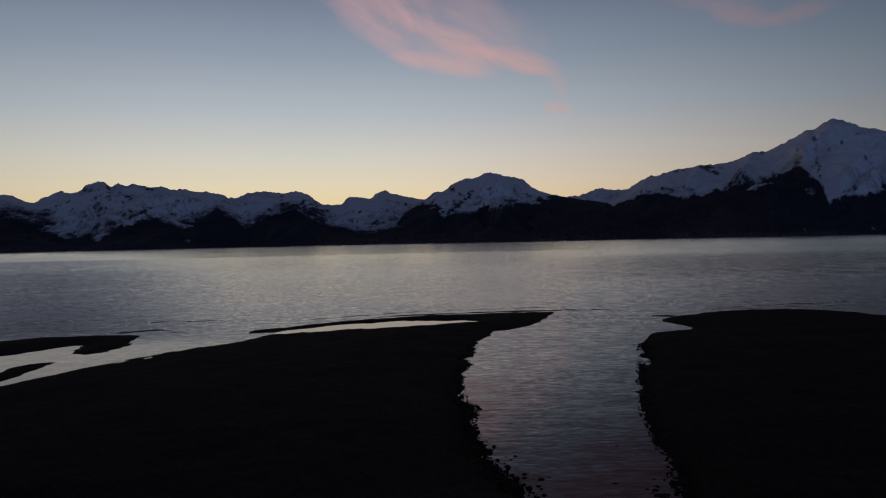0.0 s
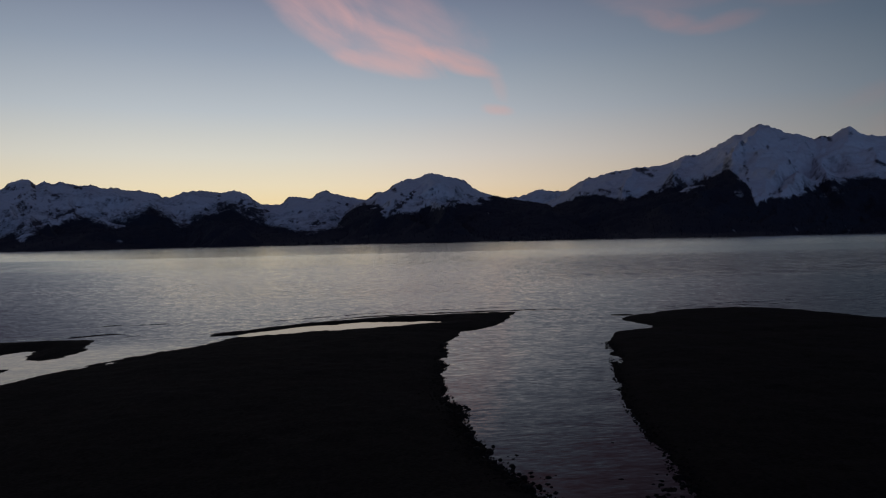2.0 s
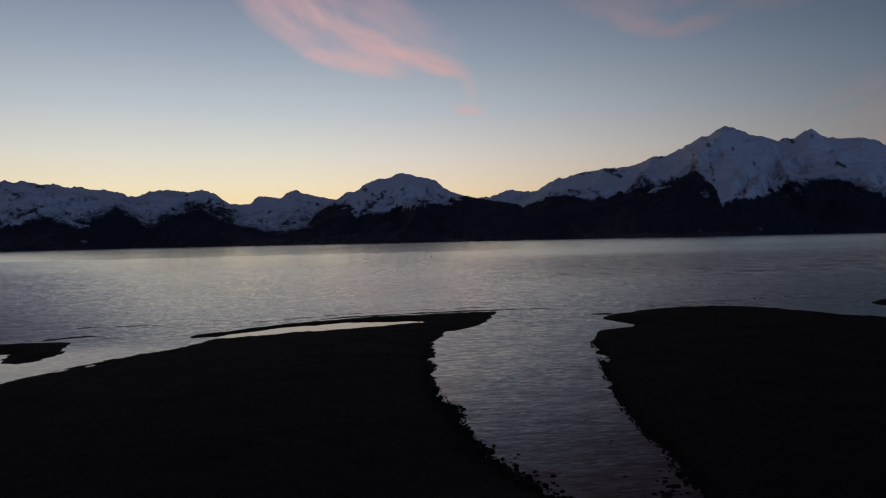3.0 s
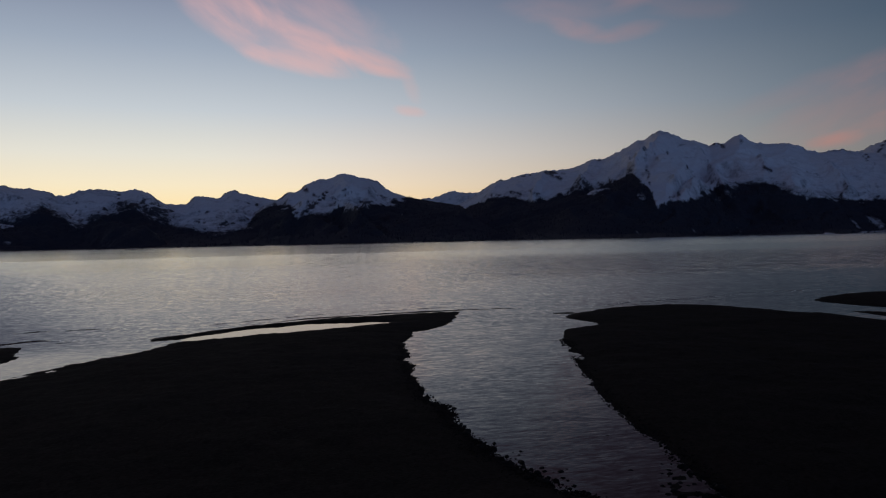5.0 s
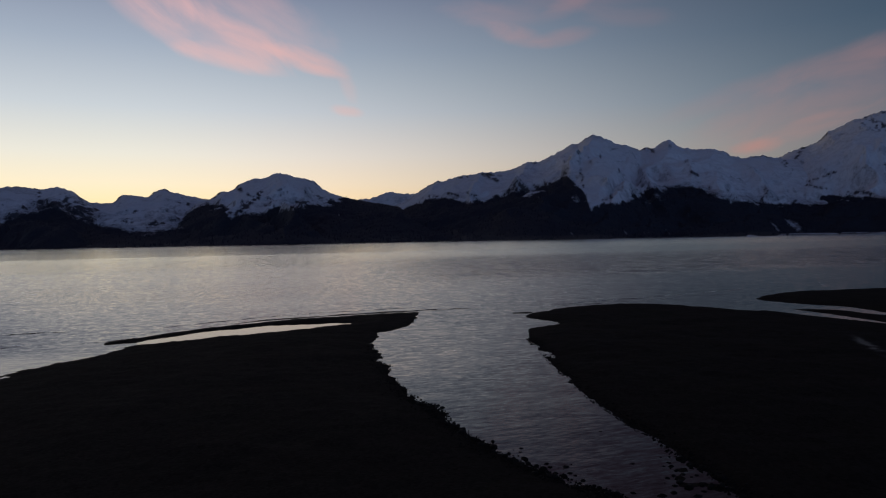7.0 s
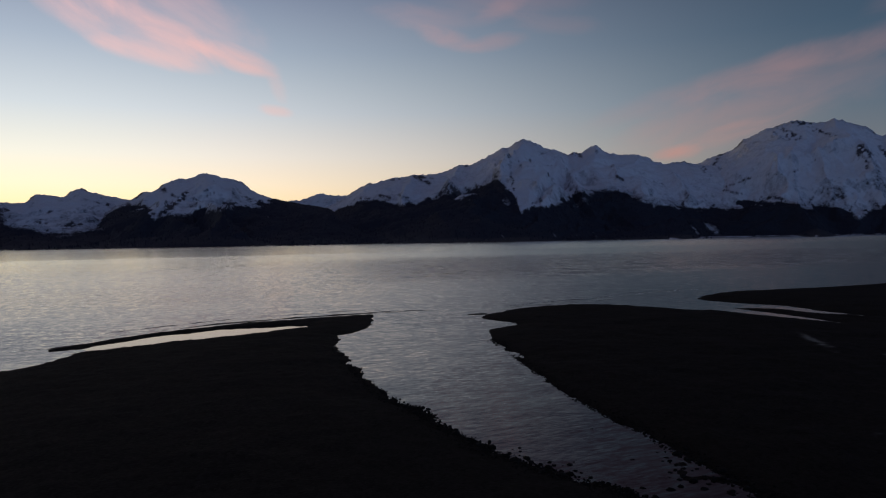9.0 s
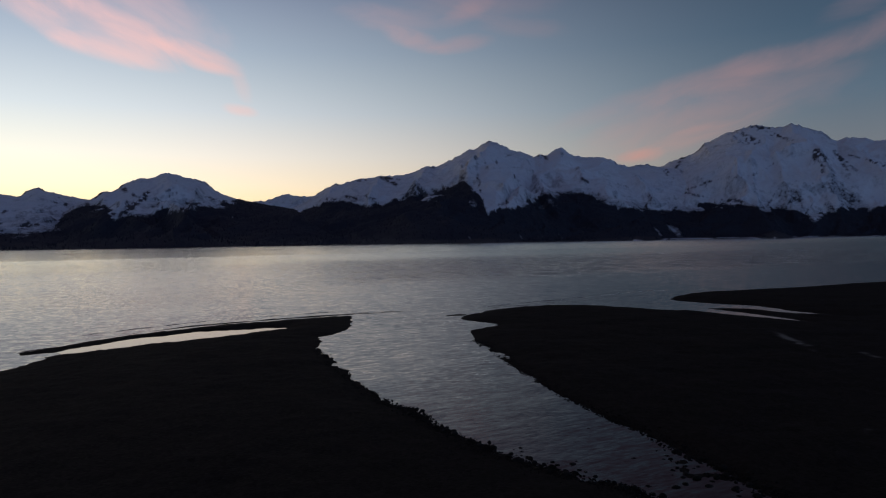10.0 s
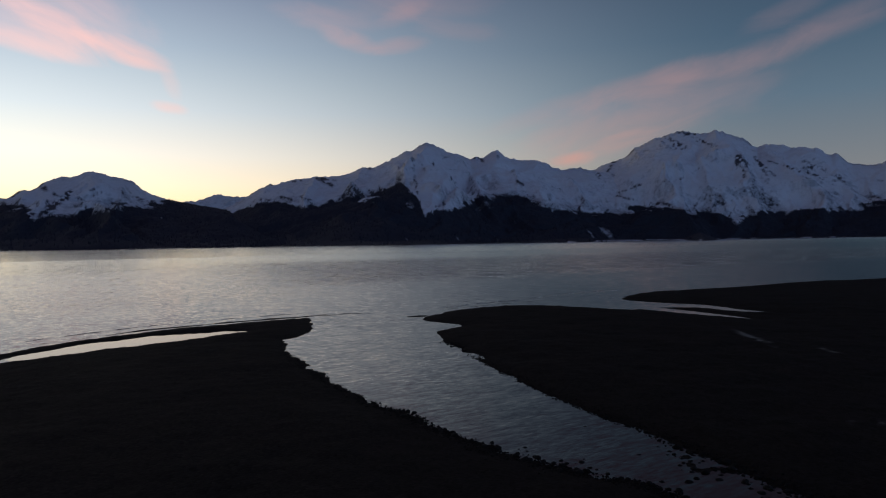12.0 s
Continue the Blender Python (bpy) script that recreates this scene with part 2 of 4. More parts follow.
def water_material(name, chop, rough):
    """Sea water: dark below, the sky's mirror above; wind patches change the ripples."""
    m, n = material(name)
    p = place(n)
    across, ahead = n.add("ShaderNodeSeparateXYZ", {0: p}).outputs[:2]
    patch = n.step(n.noise(n.scaled(p, 0.0014, 0.006, 1.0), 1.0, 5, 0.6, 0.3), 0.40, 0.60)
    offshore = n.step(ahead, 70.0, 450.0)     # rippled river mouth, smoother bay
    beside = n.math("DIVIDE", across, n.math("MAXIMUM", ahead, 10.0))
    gusts = n.math("MULTIPLY", n.math("MULTIPLY", n.step(ahead, 112.0, 150.0), n.step(ahead, 340.0, 250.0)), n.step(beside, 0.10, 0.34))     # a choppy reach off the eastern bar
    lee = n.math("MULTIPLY", n.step(across, -14.0, -24.0), n.step(ahead, 62.0, 55.0))     # calm channel behind the islet

    def ripples(layers):
        total = None
        for sx, sy, amp in layers:
            lean = n.add("ShaderNodeTexNoise", {"Vector": n.scaled(p, sx, sy, 1.0), "Scale": 1.0, "Detail": 4.0, "Roughness": 0.6, "Distortion": 0.08}).outputs["Color"]
            lean = n.add("ShaderNodeVectorMath", {0: lean, 1: (0.5, 0.5, 0.5)}, operation="SUBTRACT").outputs[0]
            lean = n.scaled(lean, amp * 0.6, amp, 0.0)
            total = lean if total is None else n.add("ShaderNodeVectorMath", {0: total, 1: lean}, operation="ADD").outputs[0]
        return total

    wavelets = ripples(((0.10, 0.22, 0.02), (0.28, 1.1, 0.03), (0.42, 1.7, 0.08), (0.9, 4.2, 0.17), (1.7, 8.0, 0.13), (2.8, 13.0, 0.23)))
    waves = None
    for start, layer in ((45.0, (1.3, 1.3, 0.10)), (45.0, (2.8, 1.6, 0.13)), (85.0, (0.55, 0.42, 0.07)), (85.0, (1.8, 0.55, 0.16)), (115.0, (0.9, 0.22, 0.12)), (190.0, (0.45, 0.10, 0.13)), (420.0, (0.10, 0.012, 0.08))):
        group = n.add("ShaderNodeVectorMath", {0: ripples((layer,)), "Scale": n.step(ahead, start, start * 1.7)}, operation="SCALE").outputs[0]
        waves = group if waves is None else n.add("ShaderNodeVectorMath", {0: waves, 1: group}, operation="ADD").outputs[0]
    slope = n.add("ShaderNodeVectorMath", {0: wavelets, 1: waves}, operation="ADD").outputs[0]
    chops = n.add("ShaderNodeVectorMath", {0: ripples(((0.30, 0.12, 0.20),)), "Scale": gusts}, operation="SCALE").outputs[0]
    slope = n.add("ShaderNodeVectorMath", {0: slope, 1: chops}, operation="ADD").outputs[0]
    reach = n.math("MULTIPLY", n.math("ADD", ahead, n.math("MULTIPLY", n.math("SUBTRACT", n.noise(n.scaled(p, 0.004, 0.002, 1.0), 1.0, 3, 0.5), 0.5), n.step(ahead, 100.0, 400.0, 0.0, 24.0))), 0.001)
    lee_edge = n.step(reach, 0.462, 0.487)
    open_reach = n.step(beside, 0.08, 0.36)
    sheltered = n.math("MULTIPLY", lee_edge, n.math("SUBTRACT", 1.0, open_reach))     # lee of the far shore, lost towards the open reach in the east
    calm = n.math("SUBTRACT", 1.0, n.math("MULTIPLY", lee, 0.65))
    force = n.math("MULTIPLY", n.math("MULTIPLY", n.math("ADD", n.math("ADD", 0.72, n.math("MULTIPLY", gusts, 1.1)), n.math("MULTIPLY", patch, 0.4)), n.math("MULTIPLY", calm, n.math("SUBTRACT", n.math("ADD", 1.0, n.math("MULTIPLY", offshore, -0.2)), n.math("MULTIPLY", sheltered, 0.3)))), chop)
    slope = n.add("ShaderNodeVectorMath", {0: slope, "Scale": force}, operation="SCALE").outputs[0]
    # waves run up the beach: their steeper faces look shoreward, most of all in the shoaling water and beyond the lee of the far bank
    lean_in = n.ramp(reach, [(t, (v, v, v, 1)) for t, v in ((0.0, 0.42), (0.020, 0.33), (0.036, 0.20), (0.047, 0.22), (0.070, 0.44), (0.15, 0.56), (0.225, 0.56), (0.265, 0.40), (0.46, 0.40), (0.485, 0.02), (1.0, 0.02))])
    # steeper still over the shoals to both sides of the channel
    shoal = n.math("MULTIPLY", n.step(ahead, 45.0, 70.0), n.math("ADD", n.math("ADD", n.step(beside, 0.10, 0.70, 0.0, 0.92), n.step(beside, 0.8, 1.8, 0.0, 1.8)), n.step(beside, -0.25, -0.60, 0.0, 0.95)))
    lean_in = n.math("ADD", lean_in, n.math("MULTIPLY", n.step(ahead, 70.0, 45.0), n.step(beside, 0.05, 0.42, -0.08, 0.45)))
    lean_in = n.math("ADD", lean_in, n.math("MULTIPLY", n.math("MULTIPLY", lee_edge, open_reach), 0.22))
    lean_in = n.math("ADD", lean_in, n.math("MULTIPLY", shoal, n.step(ahead, 2600.0, 300.0)))
    swell = n.add("ShaderNodeCombineXYZ", {0: 0.0, 1: n.math("MULTIPLY", n.math("MULTIPLY", lean_in, calm), -0.1 * chop), 2: 1.0}).outputs[0]
    bump = n.add("ShaderNodeVectorMath", {0: n.add("ShaderNodeVectorMath", {0: slope, 1: swell}, operation="ADD").outputs[0]}, operation="NORMALIZE").outputs[0]
    mirror = n.add("ShaderNodeBsdfAnisotropic", {"Color": n.mix(offshore, (0.98, 0.90, 0.875, 1), (0.97, 0.935, 0.89, 1)), "Normal": bump,     # reflection itself coloured warm, as if the mirrored sky were warmer; weaker offshore
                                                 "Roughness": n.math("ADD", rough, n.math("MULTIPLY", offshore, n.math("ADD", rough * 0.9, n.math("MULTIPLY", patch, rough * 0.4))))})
    depth = n.add("ShaderNodeBsdfDiffuse", {"Color": (0.014, 0.012, 0.012, 1)})
    gloss = n.add("ShaderNodeFresnel", {"IOR": 1.333, "Normal": bump}).outputs[0]
    finish(n, n.add("ShaderNodeMixShader", {0: gloss, 1: depth.outputs[0], 2: mirror.outputs[0]}))
    return m


def crest_material():
    """The steep face of a small wave: clear dark water with fine ripples."""
    m, n = material("dark_wave_face")
    relief = n.noise(n.scaled(place(n), 3.0, 6.0, 3.0), 1.0, 3, 0.5)
    bump = n.add("ShaderNodeBump", {"Height": relief, "Strength": 0.5, "Distance": 0.05}).outputs[0]
    finish(n, n.add("ShaderNodeBsdfPrincipled", {"Base Color": (0.008, 0.0085, 0.010, 1), "Roughness": 0.12, "IOR": 1.333, "Normal": bump}))
    return m


def mountain_material():
    """Snow over dark rock, with forest floor where the slope carries trees."""
    m, n = material("snow_rock_forest")
    p = place(n)
    wood = n.add("ShaderNodeAttribute", attribute_name="forest").outputs["Fac"]
    bare = n.add("ShaderNodeAttribute", attribute_name="crag").outputs["Fac"]
    broad = n.noise(n.scaled(p, 0.006, 0.006, 0.012), 1.0, 6, 0.6)
    small = n.noise(n.scaled(p, 0.045, 0.045, 0.06), 1.0, 9, 0.74)
    streak = n.noise(n.scaled(p, 0.03, 0.03, 0.006), 1.0, 8, 0.72)
    snow = n.ramp(broad, [(0.3, (0.74, 0.77, 0.83, 1)), (0.7, (0.86, 0.88, 0.91, 1))])
    rock = n.ramp(small, [(0.3, (0.055, 0.058, 0.07, 1)), (0.7, (0.12, 0.12, 0.14, 1))])
    # bluish lift in the forest tones stands for the distance haze
    trees = n.ramp(small, [(0.3, (0.031, 0.034, 0.048, 1)), (0.7, (0.045, 0.048, 0.064, 1))])
    speck = n.noise(n.scaled(p, 0.075, 0.075, 0.085), 1.0, 6, 0.65)
    crag = n.math("ADD", bare, n.math("MULTIPLY", n.math("SUBTRACT", n.math("ADD", n.math("MULTIPLY", streak, 0.4), n.math("MULTIPLY", speck, 0.6)), 0.5), 2.6))
    thin = n.math("ADD", n.math("MULTIPLY", streak, 0.5), n.math("MULTIPLY", broad, 0.5))
    cover = n.mix(n.step(thin, 0.44, 0.68, 0.0, 0.30), snow, (0.36, 0.37, 0.42, 1))
    scoured = n.math("ADD", bare, n.math("MULTIPLY", n.math("SUBTRACT", n.math("ADD", n.math("MULTIPLY", streak, 0.6), n.math("MULTIPLY", speck, 0.4)), 0.5), 1.3))
    cover = n.mix(n.step(scoured, 0.20, 0.66, 0.0, 0.62), cover, (0.27, 0.28, 0.32, 1))     # thin wind-blown snow round the rocks
    cover = n.mix(n.step(crag, 0.62, 0.86), cover, rock)
    edge = n.math("ADD", wood, n.math("MULTIPLY", n.math("SUBTRACT", n.math("ADD", n.math("MULTIPLY", small, 0.6), n.math("MULTIPLY", streak, 0.4)), 0.5), 1.5))
    cover = n.mix(n.step(edge, 0.30, 0.68), cover, trees)
    bump = n.add("ShaderNodeBump", {"Height": n.math("ADD", n.math("MULTIPLY", small, 4.0), n.math("MULTIPLY", broad, 5.0)), "Strength": 0.6, "Distance": 1.0}).outputs[0]
    finish(n, n.add("ShaderNodeBsdfPrincipled", {"Base Color": cover, "Roughness": 0.9, "Normal": bump, "Specular IOR Level": 0.1}))
    return m


def conifer_material():
    m, n = material("dark_conifer")
    rnd = n.add("ShaderNodeNewGeometry").outputs["Random Per Island"]
    # the conifers' colour carries the same bluish haze of distance
    tone = n.ramp(rnd, [(0.0, (0.027, 0.030, 0.042, 1)), (1.0, (0.045, 0.047, 0.060, 1))])
    finish(n, n.add("ShaderNodeBsdfPrincipled", {"Base Color": tone, "Roughness": 1.0, "Specular IOR Level": 0.0}))
    return m


GRAVEL, STONE, SLOPE, CONIFER, CREST = gravel_material(), stone_material(), mountain_material(), conifer_material(), crest_material()
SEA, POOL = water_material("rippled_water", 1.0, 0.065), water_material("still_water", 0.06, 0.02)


# ---- ground: gravel bars of the river mouth over the bed of the bay ----
BAR_WEST = [(-90, -20), (-45, 15), (-32, 32), (-26.3, 40.8), (-23.3, 48.5), (-20.3, 53.8), (-17, 57.5), (-15.8, 60.5), (-18, 63.3), (-17.8, 64.8), (-14.6, 67.2), (-11.4, 70.1), (-4, 73.5), (4, 75.1),
            (12.1, 75.7), (11.3, 72.9), (8.3, 64.9), (5.6, 61.2), (4.4, 60.6), (2.3, 53), (1.5, 46), (0.9, 40), (0.7, 35.5), (1.1, 32.8), (1.1, 30.4), (1, 28.3), (1.4, 25.5),
            (1.9, 23.6), (2.5, 22), (3.2, 19.9), (3.3, 18.4), (4, 14), (5, 5), (9, -8), (20, -30), (60, -90), (60, -320), (-300, -320), (-300, -60)]
BAR_EAST = [(6.6, 16.9), (7.1, 20.5), (7.9, 24.2), (8.3, 27.9), (9.1, 31.9), (9.7, 34.4), (10.8, 38.4), (11.9, 42.5), (13.8, 48), (14.6, 51.8), (17.4, 57.6), (21.4, 59.3), (21.8, 60.6),
            (20.4, 65.2), (22.3, 68.4), (28.7, 72.6), (37.6, 72.9), (41, 68.3), (43, 62.1), (45.3, 58.3), (45.3, 54.4), (45.9, 51.5), (45.9, 48.2), (46.5, 45.4), (47.3, 49), (48, 52.9), (48.2, 56.8), (48.5, 60.1), (50, 58.2), (51.5, 55.6), (51.6, 52.1), (52.2, 49.2), (53.3, 46.2),
            (53.5, 49.9), (53.4, 53.2), (54.4, 55.6), (55.1, 58.6), (53.8, 61.8), (53.1, 65.5), (52.9, 70.1), (54.2, 71.6), (58.1, 74.2), (61.8, 76.1), (66.9, 76.8), (82.1, 75), (100.9, 75.6), (119, 71), (200, 70), (420, 40), (420, -320), (70, -320), (66, -86), (25, -28), (13, -7), (9, 5), (7.5, 13)]
ISLET = [(-38.9, 60.8), (-37.1, 63), (-29.4, 63.5), (-27.7, 63.1), (-27, 59.8), (-26.1, 57.1), (-25.9, 54.9), (-26.4, 53.2), (-27.3, 52.4), (-28.5, 52.9), (-29.3, 55), (-29.7, 57.4), (-30.6, 57.2), (-31.8, 55.7), (-33.8, 52.5), (-42, 52), (-60, 55), (-60, 62)]
SLIVER = [(-29.1, 45.2), (-29.4, 47.5), (-28.3, 49.2), (-27.8, 49), (-27.6, 46.8), (-27.2, 43.8), (-27.3, 42.3), (-32, 38), (-34, 42)]
LAGOON = [(-18.6, 60.3), (-15.9, 60.9), (-11.4, 62.7), (-6, 64.6), (-1, 66.3), (2.9, 68), (2.8, 69), (-4.3, 70.4), (-9.7, 68.2), (-13.3, 65.1), (-15.6, 63.3), (-18.6, 62.7)]
BARS = [[(-13, 70.6), (-4.5, 75.6), (3.5, 77.1), (10, 77.5), (17.3, 76.3), (10, 76.5), (3.5, 76.3), (-4.5, 74.8)], [(20.8, 69.4), (21.2, 70), (23.3, 69.9), (22.3, 68.5)]]
POOLS = [[(-23.8, 47.7), (-22.8, 49.1), (-22, 49.6), (-22.4, 48.4)], [(-22.2, 49), (-21.5, 51.4), (-21, 50.3), (-21.8, 48.9)], [(12.8, 46.7), (13.5, 45.4), (13.3, 43.6), (12.2, 42.7), (12.3, 44.5)]]
SEEPS = [(32.5, 36.8, 0.28, 3.4, 53), (30.7, 29.8, 0.2, 0.9, 67), (14.6, 19.7, 0.1, 0.3, 20), (15.5, 19, 0.12, 0.25, 20)]     # wet hollows: place, half breadth, half length, turn


def inside_distance(poly, x, y):
    """Signed distance to a closed outline: positive inside."""
    best, odd = np.full(x.shape, 1e9), np.zeros(x.shape, bool)
    for (ax, ay), (bx, by) in zip(poly, poly[1:] + poly[:1]):
        ex, ey = bx - ax, by - ay
        t = np.clip(((x - ax) * ex + (y - ay) * ey) / (ex * ex + ey * ey), 0, 1)
        best = np.minimum(best, (x - ax - t * ex) ** 2 + (y - ay - t * ey) ** 2)
        if ay != by:
            odd ^= ((ay > y) != (by > y)) & (x < (bx - ax) * (y - ay) / (by - ay) + ax)
    return np.where(odd, 1, -1) * np.sqrt(best)


def ground_height(x, y):
    wob = np.where((x > 5) & (y < 60), 0.14, 0.30) * fractal(x * 0.6, y * 0.6, 3, 3) + np.where(x < 5, 0.20, 0.09) * fractal(x * 2.1, y * 2.1, 4, 5)
    land = np.maximum(inside_distance(BAR_WEST, x, y), inside_distance(BAR_EAST, x, y))
    land = np.maximum(land, np.maximum(inside_distance(ISLET, x, y), inside_distance(SLIVER, x, y)))
    land = np.minimum(land, -inside_distance(LAGOON, x, y))
    for puddle in POOLS:
        land = np.minimum(land, 0.12 - inside_distance(puddle, x, y) - 0.25 * fractal(x * 2.6, y * 2.6, 3, 61))
    land = land + wob * 0.8
    thin = np.full(x.shape, -9.0)
    for bar in BARS:
        thin = np.maximum(thin, inside_distance(bar, x, y))
    land = np.maximum(land, thin - 0.05 + 0.5 * wob)
    z = np.where(land > 0, 0.30 * (1 - np.exp(-np.maximum(land, 0) / 1.6)) + 0.012 * np.clip(land, 0, 25), np.where(land > -1.8, 0.05 * land, 0.175 * np.maximum(land, -40) + 0.225))
    riffle = smooth(1.9, 0.9, np.abs(x - 6.7 - 0.12 * (y - 19))) * smooth(24, 21, y) * smooth(11, 14, y)
    z = np.where(land < 0, np.maximum(z, z * (1 - riffle) + riffle * (-0.05 + 0.075 * fractal(x * 1.5, y * 1.5, 3, 91))), z)
    return z + np.where(land > 0, smooth(0, 2, land), 0) * (0.07 * fractal(x * 0.35, y * 0.35, 4, 11) + 0.03 * fractal(x * 1.7, y * 1.7, 3, 21))


def stretch(lo, hi, step, far):
    """Even steps from lo to hi, then ever longer ones out to far on both sides."""
    core = list(np.arange(lo, hi + 1e-6, step))
    for sign in (-1, 1):
        at, gap = (core[-1], step) if sign > 0 else (core[0], step)
        while abs(at) < far:
            gap *= 1.22
            at += sign * gap
            core = core + [at] if sign > 0 else [at] + core
    return np.array(core)


gx, gy = stretch(-32, 62, 0.26, 5200), stretch(12, 83, 0.26, 5200)
X, Y = np.meshgrid(gx, gy)
ground = mesh_object("ground", np.stack([X.ravel(), Y.ravel(), ground_height(X, Y).ravel()], 1), grid_faces(len(gy), len(gx)), GRAVEL)
wet = np.zeros_like(X)
for px, py, a, b, turn in SEEPS:
    c, q = math.cos(radians(turn)), math.sin(radians(turn))
    d = np.sqrt((((X - px) * c + (Y - py) * q) / b) ** 2 + (((Y - py) * c - (X - px) * q) / a) ** 2)
    wet = np.maximum(wet, 0.75 * smooth(1.7, 0.2, d + 0.7 * fractal(X * 1.7, Y * 1.7, 3, 51)))
attribute(ground, "wet", wet)
tagged(ground, "dark wet gravel bars and bed of the river mouth", "ground", kind="structure")


def flat_sheet(name, outline, z, mat):
    bm = bmesh.new()
    bm.faces.new([bm.verts.new((x, y, z)) for x, y in outline])
    me = bpy.data.meshes.new(name)
    bm.to_mesh(me)
    bm.free()
    me.materials.append(mat)
    return new(name, me)


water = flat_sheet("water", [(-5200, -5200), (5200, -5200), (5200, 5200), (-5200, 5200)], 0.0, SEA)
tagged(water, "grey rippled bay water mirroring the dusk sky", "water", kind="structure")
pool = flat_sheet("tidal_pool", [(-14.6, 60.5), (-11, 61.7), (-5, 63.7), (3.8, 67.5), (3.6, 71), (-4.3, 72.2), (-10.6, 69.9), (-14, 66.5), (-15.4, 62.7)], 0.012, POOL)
tagged(pool, "still tidal pool shining behind a thin gravel spit", "tidal pool", kind="structure")


# ---- wavelets that trip over the shoals ----
def wavelet(label, path, tall, wide, seed):
    """A low crest of water along a path, its steep face to the shore, fading out at both ends and broken here and there."""
    px, py = np.array([q[0] for q in path], float), np.array([q[1] for q in path], float)
    run = np.concatenate([[0], np.cumsum(np.hypot(np.diff(px), np.diff(py)))])
    u = np.arange(0, run[-1], 0.12)
    x, y = keyed(list(zip(run, px)), u), keyed(list(zip(run, py)), u)
    y = y + 0.30 * fractal(u * 0.35, u * 0 + seed, 4, seed) + 0.05 * fractal(u * 2.5, u * 0 + seed, 2, seed + 5)
    ends = smooth(0, 5, u) * smooth(0, 5, run[-1] - u)
    force = ends * (0.25 + 0.75 * smooth(-0.5, 0.8, fractal(u * 0.8, u * 0 + seed, 5, seed + 9, 0.7)))
    rows = []
    for across, rise in ((-0.5, -0.04), (-0.30, 0.35), (-0.12, 0.85), (0.0, 1.0), (0.2, 0.75), (0.6, 0.25), (1.0, -0.04)):
        rows.append(np.stack([x, y + 0.7 * across * wide * (0.3 + 0.7 * force), 0.62 * rise * tall * force - 0.003], 1))
    ob = mesh_object("wavelet", np.concatenate(rows), grid_faces(len(rows), len(u)), CREST)
    tagged(ob, label, "wavelet", kind="structure")


wavelet("thin dark wavelet breaking over a shoal off the gravel bar", [(22.4, 74.9), (27.9, 75.7), (37.5, 78.3), (41.7, 78.8), (48.3, 80.3), (53.9, 82.1), (59.7, 83.2), (66.1, 83.1)], 0.115, 0.9, 1)
wavelet("thin dark wavelet breaking over a shoal off the gravel bar", [(25.8, 73.4), (30.7, 74.5), (36.6, 75.4), (42.5, 75.7), (48.3, 76.4)], 0.08, 0.5, 2)
wavelet("low wavelet running up the outside of the gravel spit", [(-16, 71.9), (-9.8, 75.7), (-2.3, 78.8), (4.8, 80.1), (11, 80.7), (16.9, 80.4)], 0.10, 0.7, 3)
wavelet("low wavelet running past the tip of the gravel spit", [(8, 77.2), (12.9, 77.3), (17.9, 76.4), (20.9, 75.3)], 0.12, 0.7, 4)
wavelet("dark wavelet beyond the gravel islet", [(-36, 71.8), (-33, 72.9), (-29.6, 74.1), (-24.8, 73.9), (-21.1, 73.2)], 0.15, 1.1, 5)
wavelet("dark wavelet curling round the end of the gravel islet", [(-36, 64.5), (-33.3, 64.6), (-30.5, 65.3), (-27.5, 66.4), (-23.7, 65.7)], 0.18, 1.1, 6)
wavelet("dark wavelet curling round the end of the gravel islet", [(-27.1, 61.4), (-26.3, 63.2), (-24.9, 64.9), (-22.9, 65.4)], 0.16, 0.9, 7)
wavelet("low wavelet off the head of the gravel spit", [(-22.1, 64.4), (-19.6, 64.3), (-17.7, 65.2), (-14.5, 68)], 0.10, 0.6, 8)


# ---- mountains across the bay ----
SHORE = [(-60, 3300), (-33, 3000), (-5, 2500), (10, 2150), (22, 2200), (34, 2700), (42, 3300), (54, 3800), (80, 3900)]
FLATS = [(-60, 3300), (-33, 3000), (-5, 2500), (10, 2150), (22, 2060), (30, 1950), (36, 1780), (44, 1720), (54, 1800), (80, 1950)]     # seaward edge of the low wooded flats before the slopes


